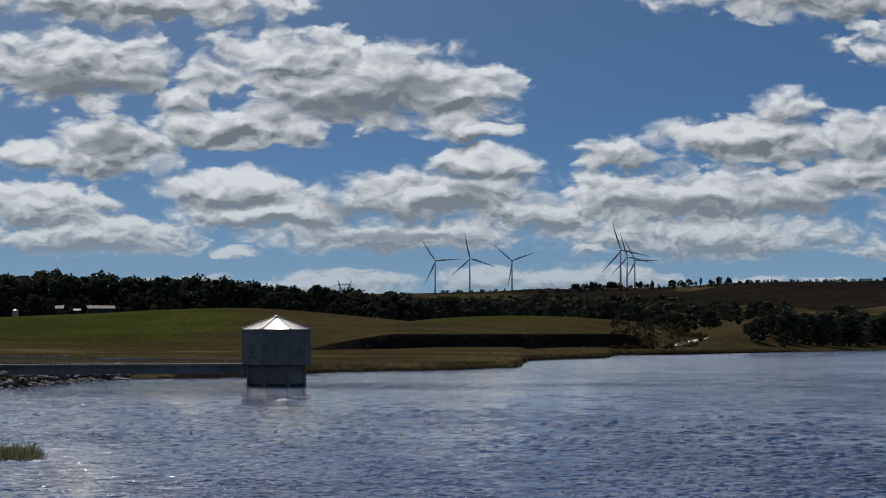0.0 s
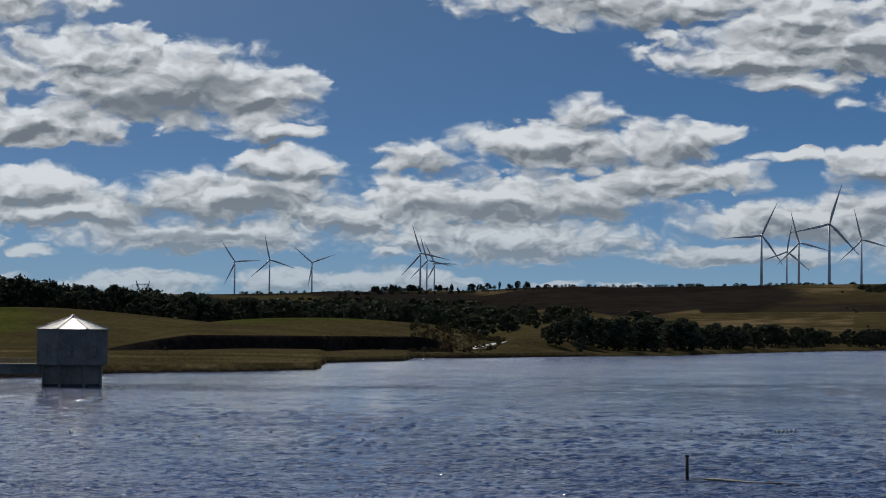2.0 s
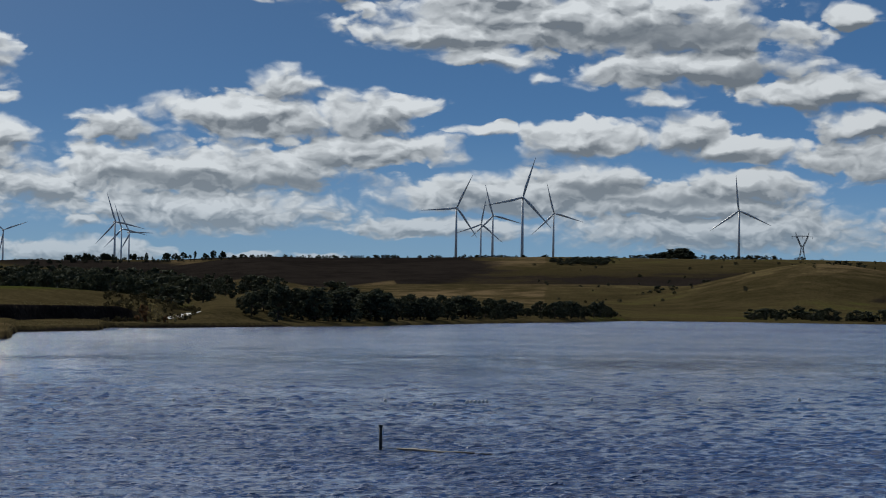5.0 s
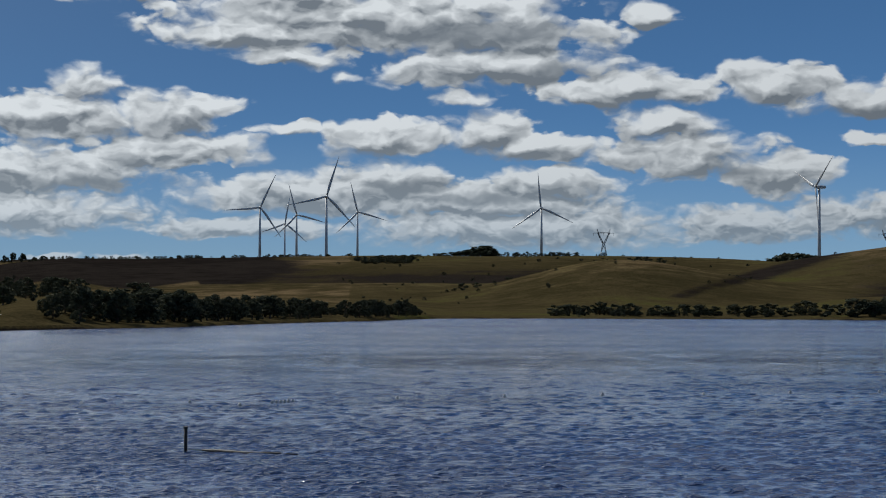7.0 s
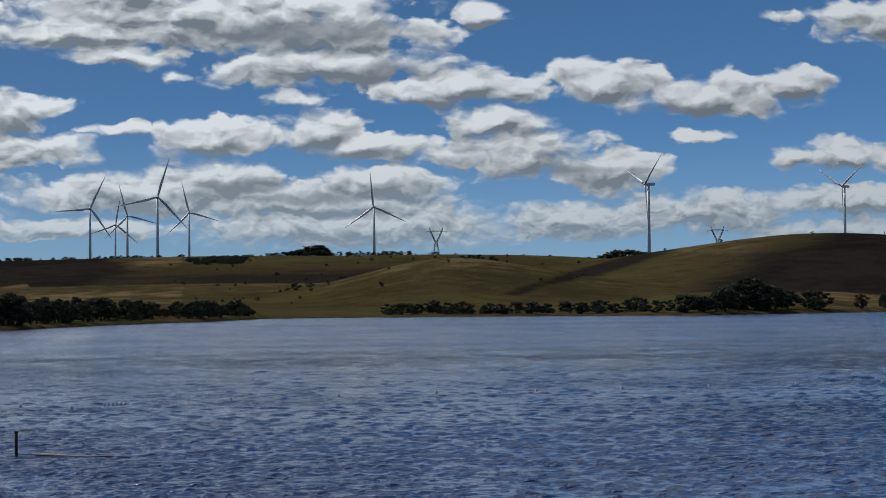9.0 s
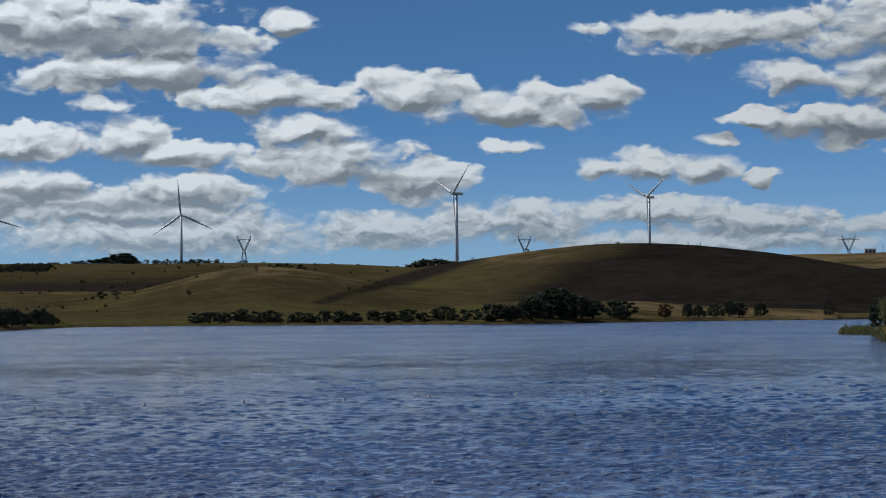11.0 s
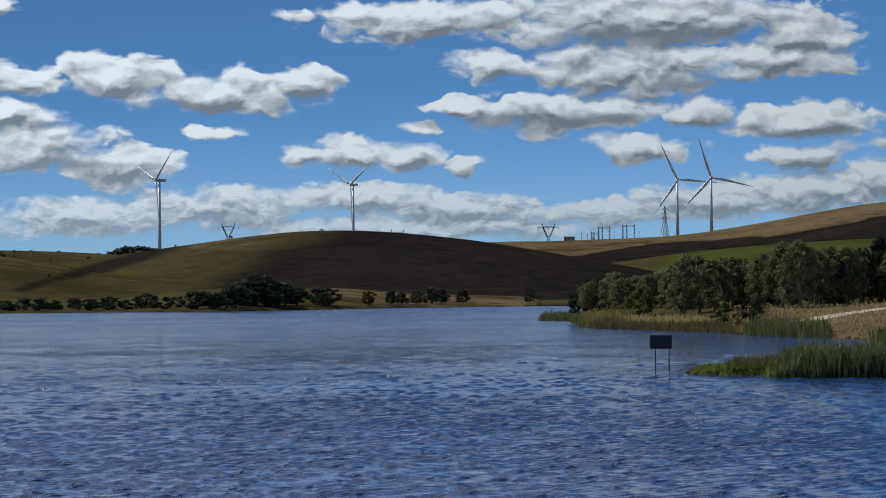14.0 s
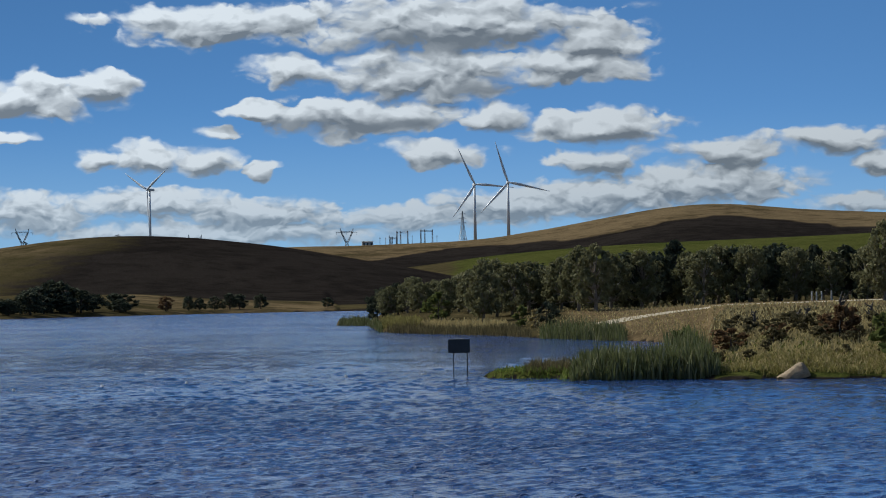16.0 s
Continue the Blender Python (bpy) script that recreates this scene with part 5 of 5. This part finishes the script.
def water_tank(az, d):
    root = thing("water_tank", "pale round water tank with a cone roof", "water tank")
    root.matrix_basis = facing(az, d, None, -0.1, 0, 0.6)
    part("shell", Shape().tube([(0, 0, 0), (0, 0, 2.4)], [1.1, 1.1], 16), PLASTER, root)
    part("roof", Shape().tube([(0, 0, 2.4), (0, 0, 2.5), (0, 0, 3.1)], [1.25, 1.2, 0.08], 16), TIN, root, "shiny tin cone roof")


water_tank(-11.12, 512)
tree_at("scrub", -7.6, 530, 0.66, 1.2, "bright green bush on a grassy rise", "", BUSH_LEAF, "bush", "bush")
tree_at("scrub", -7.35, 530, 0.6, 1.0, "bright green bush on a grassy rise", "", BUSH_LEAF, "bush", "bush")

# ---- the intake tower and its footbridge ----
TOWER_AZ, TOWER_D = -4.38, 191.0


def octagon(r, turn=22.5):
    return [(r * math.cos(radians(turn + 45 * k)), r * math.sin(radians(turn + 45 * k))) for k in range(8)]


def intake_tower():
    root = thing("intake_tower", "octagonal grey concrete intake tower with tin roof in a lake", "intake tower")
    root.matrix_basis = facing(TOWER_AZ, TOWER_D + 3.0, 0.0, 0, -1.0)
    part("shaft", Shape().stack([(octagon(2.62), -3.0), (octagon(2.62), 1.86)]), CONCRETE, root, "dark stained concrete shaft")
    for x, y in octagon(2.66):
        a = math.atan2(y, x)
        pil = Shape().stack([([(x + 0.16 * math.cos(a + k), y + 0.16 * math.sin(a + k)) for k in np.linspace(0, 2 * math.pi, 7)[:-1]], z) for z in (-2.5, 1.8)])
        part("pilaster", pil, CONCRETE, root)
    part("waterline_ring", Shape().stack([(octagon(2.78), -0.3), (octagon(2.78), 0.12), (octagon(2.66), 0.2)]), DARK_STEEL, root, "dark wet band at the waterline")
    part("chamber", Shape().stack([(octagon(3.16), 1.82), (octagon(3.24), 1.9), (octagon(3.24), 4.92), (octagon(3.2), 4.98)]), CONCRETE, root)
    for k in range(8):
        a = radians(45 * k)
        m = Matrix.Rotation(a, 4, "Z")
        slit = part("vent", Shape().box((2.96, -0.12, 2.75), (3.01, 0.12, 3.6)), RIPRAP, root, "narrow dark vent slit")
        slit.matrix_basis = m
        ledge = part("ledge", Shape().box((2.96, -0.36, 2.55), (3.12, 0.36, 2.68)), CONCRETE, slit)
        panel = part("wall_joint", Shape().box((3.21, -0.03, 1.95), (3.26, 0.03, 4.9)), CONCRETE, root)
        panel.matrix_basis = Matrix.Rotation(a + radians(22.5), 4, "Z")
    # roof: eight ribbed sheets between ridge caps
    eave, peak = [Vector((x, y, 4.98)) for x, y in octagon(3.36)], Vector((0, 0, 6.12))
    for k in range(8):
        a, b = eave[k], eave[(k + 1) % 8]
        sheet = Shape()
        n = 26
        out = (a + b).normalized()
        out.z = 0.6
        out.normalize()
        low = [a.lerp(b, i / n) + out * (0.035 if i % 2 else 0.0) for i in range(n + 1)]
        high = [peak.lerp(p, 0.05) for p in low]
        v = low + high + [p - Vector((0, 0, 0.05)) for p in low]
        m = n + 1
        sheet.add(v, [(i, i + 1, m + i + 1, m + i) for i in range(n)] + [(2 * m + i, 2 * m + i + 1, i + 1, i) for i in range(n)])
        part("roof_sheet", sheet, TIN, root)
        cap = Shape().tube([a + Vector((0, 0, 0.04)), peak + Vector((0, 0, 0.02))], [0.07, 0.06], 6)
        part("ridge_cap", cap, TIN, root)
    part("finial", Shape().tube([(0, 0, 6.02), (0, 0, 6.2), (0, 0, 6.26)], [0.28, 0.24, 0.05], 10), TIN, root)


def footbridge():
    root = thing("footbridge", "low grey concrete footbridge with handrail leading to a water intake tower", "footbridge")
    a, b = spot(TOWER_AZ - 0.75, TOWER_D + 3.0, 0.0), spot(-15.0, TOWER_D + 4.0, 0.0)
    way = b - a
    length = way.length
    root.matrix_basis = Matrix.Translation(a) @ Matrix.Rotation(math.atan2(way.y, way.x), 4, "Z")
    part("deck", Shape().box((-0.3, -0.9, 1.72), (length, 0.9, 1.95), 0.03), CONCRETE, root)
    for y in (-0.75, 0.55):
        part("girder", Shape().box((-0.3, y, 1.05), (length, y + 0.2, 1.718)), CONCRETE, root, "dark concrete girder")
    n = int(length / 1.7)
    for y in (-0.84, 0.84):
        for i in range(n + 1):
            part("rail_post", Shape().tube([(i * 1.7 + 0.2, y, 1.9), (i * 1.7 + 0.2, y, 2.35)], [0.022, 0.022], 6), GALVANISED, root)
        for z in (2.15, 2.35):
            part("handrail", Shape().tube([(0, y, z), (length, y, z)], [0.016, 0.016], 6), GALVANISED, root)
    for x in (length * 0.97,):
        part("pier", Shape().box((x - 0.25, -0.7, -2.5), (x + 0.25, 0.7, 1.05), 0.05), CONCRETE, root)


intake_tower()
footbridge()
rocks = Shape()
rr = random.Random(3)
for i in range(330):
    a = rr.uniform(-13.5, -8.2)
    e = rr.uniform(-2.5, 5.0)
    p = spot(a, float(shore(a)) + e)
    s = rr.uniform(0.18, 0.55)
    rocks.lump((p.x, p.y, max(p.z, -0.1) + 0.05 + 0.1 * max(0, e)), (s, s * 0.9, s * 0.65), rr, 1, 0.5)
tagged(new("riprap", mesh_of("riprap", rocks, RIPRAP)), "dark broken rocks piled along a dam's waterline", "rocks", kind="stuff")


def guard_rail(az0, az1, d, el):
    root = thing("guard_rail", "pale steel guard rail along a dam road", "guard rail")
    a, b = spot(az0, d), spot(az1, d)
    a.z = b.z = EYE + d * math.tan(radians(el))
    n = 9
    part("rail", Shape().tube([a, a.lerp(b, 0.5), b], [0.11, 0.11, 0.11], 6), PLASTER, root)
    for i in range(n):
        p = a.lerp(b, i / (n - 1))
        g = spot(az0 + (az1 - az0) * i / (n - 1), d)
        part("post", Shape().tube([(p.x, p.y, min(g.z, p.z - 0.5) - 0.2), p], [0.05, 0.05], 6), GALVANISED, root)


guard_rail(-12.5, -9.75, 250, -0.70)
guard_rail(-9.0, -7.6, 262, -0.76)
for a, d, t in ((-9.33, 262, -0.42), (-8.2, 480, 0.44)):
    root = thing("marker_pole", "thin weathered timber pole standing in grass", "pole", "marker poles")
    base = float(ground(a, d)) - 0.2
    root.matrix_basis = facing(a, d, base)
    high = EYE + d * math.tan(radians(t)) - base
    part("pole", Shape().tube([(0, 0, 0), (0.02, 0, high)], [0.07, 0.05], 7), PLASTER if d < 300 else TIMBER, root)
    part("cap", Shape().tube([(0.02, 0, high), (0.02, 0, high + 0.06)], [0.07, 0.04], 7), TIMBER, root)

# ---- things in the water ----


def water_sign():
    root = thing("water_sign", "dark blank signboard on two posts standing in the lake", "sign")
    root.matrix_basis = facing(41.29, 141, 0.0, 0, -4)
    for x in (-0.36, 0.52):
        post = part("post", Shape().tube([(x, 0, -1.6), (x, 0, 2.2)], [0.035, 0.035], 8), DARK_STEEL, root)
        part("bracket", Shape().box((x - 0.06, -0.06, 1.75), (x + 0.06, 0.05, 1.83)), GALVANISED, post)
    part("board", Shape().box((-0.71, -0.075, 1.56), (0.71, -0.035, 2.44), 0.01), BOARD, root)
    for z in (1.7, 2.28):
        part("batten", Shape().box((-0.66, -0.035, z), (0.66, 0.0, z + 0.07)), GALVANISED, root)


def mooring_post():
    root = thing("mooring_post", "dark weathered timber post with a cap, standing in the lake", "post")
    root.matrix_basis = pose(*spot(11.67, 75, 0.0), 0.6, -0.8, 0)
    part("shaft", Shape().tube([(0, 0, -1.5), (0, 0, 0.3), (0.005, 0, 0.8)], [0.062, 0.06, 0.055], 10), TIMBER, root, smooth=True)
    part("cap", Shape().tube([(0.005, 0, 0.8), (0.005, 0, 0.88)], [0.085, 0.075], 10), DARK_STEEL, root)


def floating_log():
    root = thing("floating_log", "thin dark log floating low in the lake", "log")
    a = [spot(az, d, z) for az, d, z in ((12.1, 75.4, 0.045), (12.6, 75.0, 0.03), (13.2, 74.3, 0.0), (13.9, 74.0, 0.015), (14.6, 73.6, 0.0))]
    part("stem", Shape().tube(a, [0.03, 0.06, 0.065, 0.055, 0.025], 8), TIMBER, root, smooth=True)
    part("stub", Shape().tube([a[1], a[1] + Vector((0.25, -0.7, 0.03))], [0.04, 0.015], 6), TIMBER, root)
    part("stub", Shape().tube([a[0], a[0] + Vector((-0.5, 0.15, 0.02))], [0.03, 0.015], 6), FLOAT_WHITE, root, "pale peeled branch end")


water_sign()
mooring_post()
floating_log()


def buoy_mesh():
    s = Shape()
    s.tube([(0, 0, z) for z in (-0.1, -0.085, -0.05, 0.0, 0.05, 0.085, 0.1)], [0.025, 0.055, 0.08, 0.092, 0.08, 0.055, 0.025], 12)
    return mesh_of("float", s, FLOAT_WHITE, True)


FLOAT = buoy_mesh()
EYELET = mesh_of("eyelet", Shape().tube([(0, 0, 0.09), (0, 0, 0.13)], [0.025, 0.02], 8), DARK_STEEL)
LINE = [(-9.12, 105), (-6.59, 105.5), (-4.41, 106), (0.77, 107.5), (3.45, 109), (6.25, 111), (8.97, 112.5), (11.77, 113), (17.19, 118.5), (20.0, 121), (22.57, 124), (25.21, 126), (27.44, 129), (29.71, 131.5), (31.96, 135), (34.15, 138), (36.26, 141), (38.31, 144), (40.31, 146.5)]
LINE += [(13.07, 110), (-1.1, 103)] + [(14.18 + 0.105 * k, 113.6 + 0.25 * k) for k in (-2.5, -1.5, -0.5, 0.5, 1.5, 2.5)]
for i, (a, d) in enumerate(LINE):
    root = thing("buoy", "small white float of a buoy line on the lake", "buoy", "buoy line")
    root.matrix_basis = facing(a, d, 0.02)
    part("float", FLOAT, None, root)
    part("eyelet", EYELET, None, root)

# ---- rocks, track and road on the shores ----
rock = Shape()
bm = bmesh.new()
bmesh.ops.create_icosphere(bm, subdivisions=3, radius=1.0)
for v in bm.verts:
    p = v.co
    top = 0.22 + 0.80 * (p.x + 1.0) / 1.55 if p.x < 0.55 else 1.02 - 1.3 * (p.x - 0.55)
    k = 1 + 0.10 * noise.noise(p * 1.7 + Vector((4, 1, 2))) + 0.035 * noise.noise(p * 5.0)
    v.co = Vector((p.x * 0.92 * k, p.y * 0.8 * k, max(-0.4, p.z * 1.06 * k * max(0.2, top))))
rock.add([tuple(v.co) for v in bm.verts], [tuple(q.index for q in f.verts) for f in bm.faces])
bm.free()
boulder = tagged(new("boulder", mesh_of("boulder", rock, SANDSTONE)), "pale wedge-shaped boulder at the water's edge", "boulder")
boulder.matrix_basis = facing(50.02, 131.2, 0.05, 0, 0, (1.12, 1.0, 1.0))


def strip(name, rows, half, mat, label, category, raise_by=0.05):
    """A track laid over the land through (azimuth, distance) rows."""
    pts = [spot(a, d) for a, d in rows]
    fine = []
    for p, q in zip(pts, pts[1:]):
        fine += [p.lerp(q, t) for t in np.linspace(0, 1, 14)[:-1]]
    fine.append(pts[-1])
    v = []
    for i, p in enumerate(fine):
        way = (fine[min(i + 1, len(fine) - 1)] - fine[max(i - 1, 0)]).normalized()
        side = Vector((way.y, -way.x, 0)).normalized()
        for k in (-1, -0.5, 0, 0.5, 1):
            c = p + side * half * k
            az, d = math.degrees(math.atan2(c.x, c.y)), math.hypot(c.x, c.y)
            v.append((c.x, c.y, float(ground(az, d)) + raise_by * (1 - 0.8 * abs(k))))
    f = [(i * 5 + j, i * 5 + j + 1, (i + 1) * 5 + j + 1, (i + 1) * 5 + j) for i in range(len(fine) - 1) for j in range(4)]
    return tagged(mesh_object(name, v, f, mat, True), label, category, kind="structure")


strip("track", [(44.8, 283), (46.0, 300), (47.0, 308), (48.5, 314), (50.0, 318), (51.3, 322), (52.4, 326), (54.5, 330)], 2.2, GRAVEL, "pale gravel track across a dry meadow", "track", 0.12)
strip("road", [(6.2, 462), (6.4, 478), (6.75, 492)], 1.8, PLASTER, "pale concrete boat ramp on the shore", "road", 0.35)
for a, d, h in ((50.5, 345, 1.6), (50.62, 345, 1.5), (50.75, 346, 1.5), (51.0, 347, 1.6)):
    root = thing("fence_post", "pale timber post beside a track", "post", "posts beside the track")
    root.matrix_basis = facing(a, d, None, -0.2)
    part("shaft", Shape().tube([(0, 0, 0), (0, 0, h)], [0.12, 0.11], 8), PLASTER, root)
    part("cap", Shape().tube([(0, 0, h), (0, 0, h + 0.06)], [0.13, 0.08], 8), PLASTER, root)
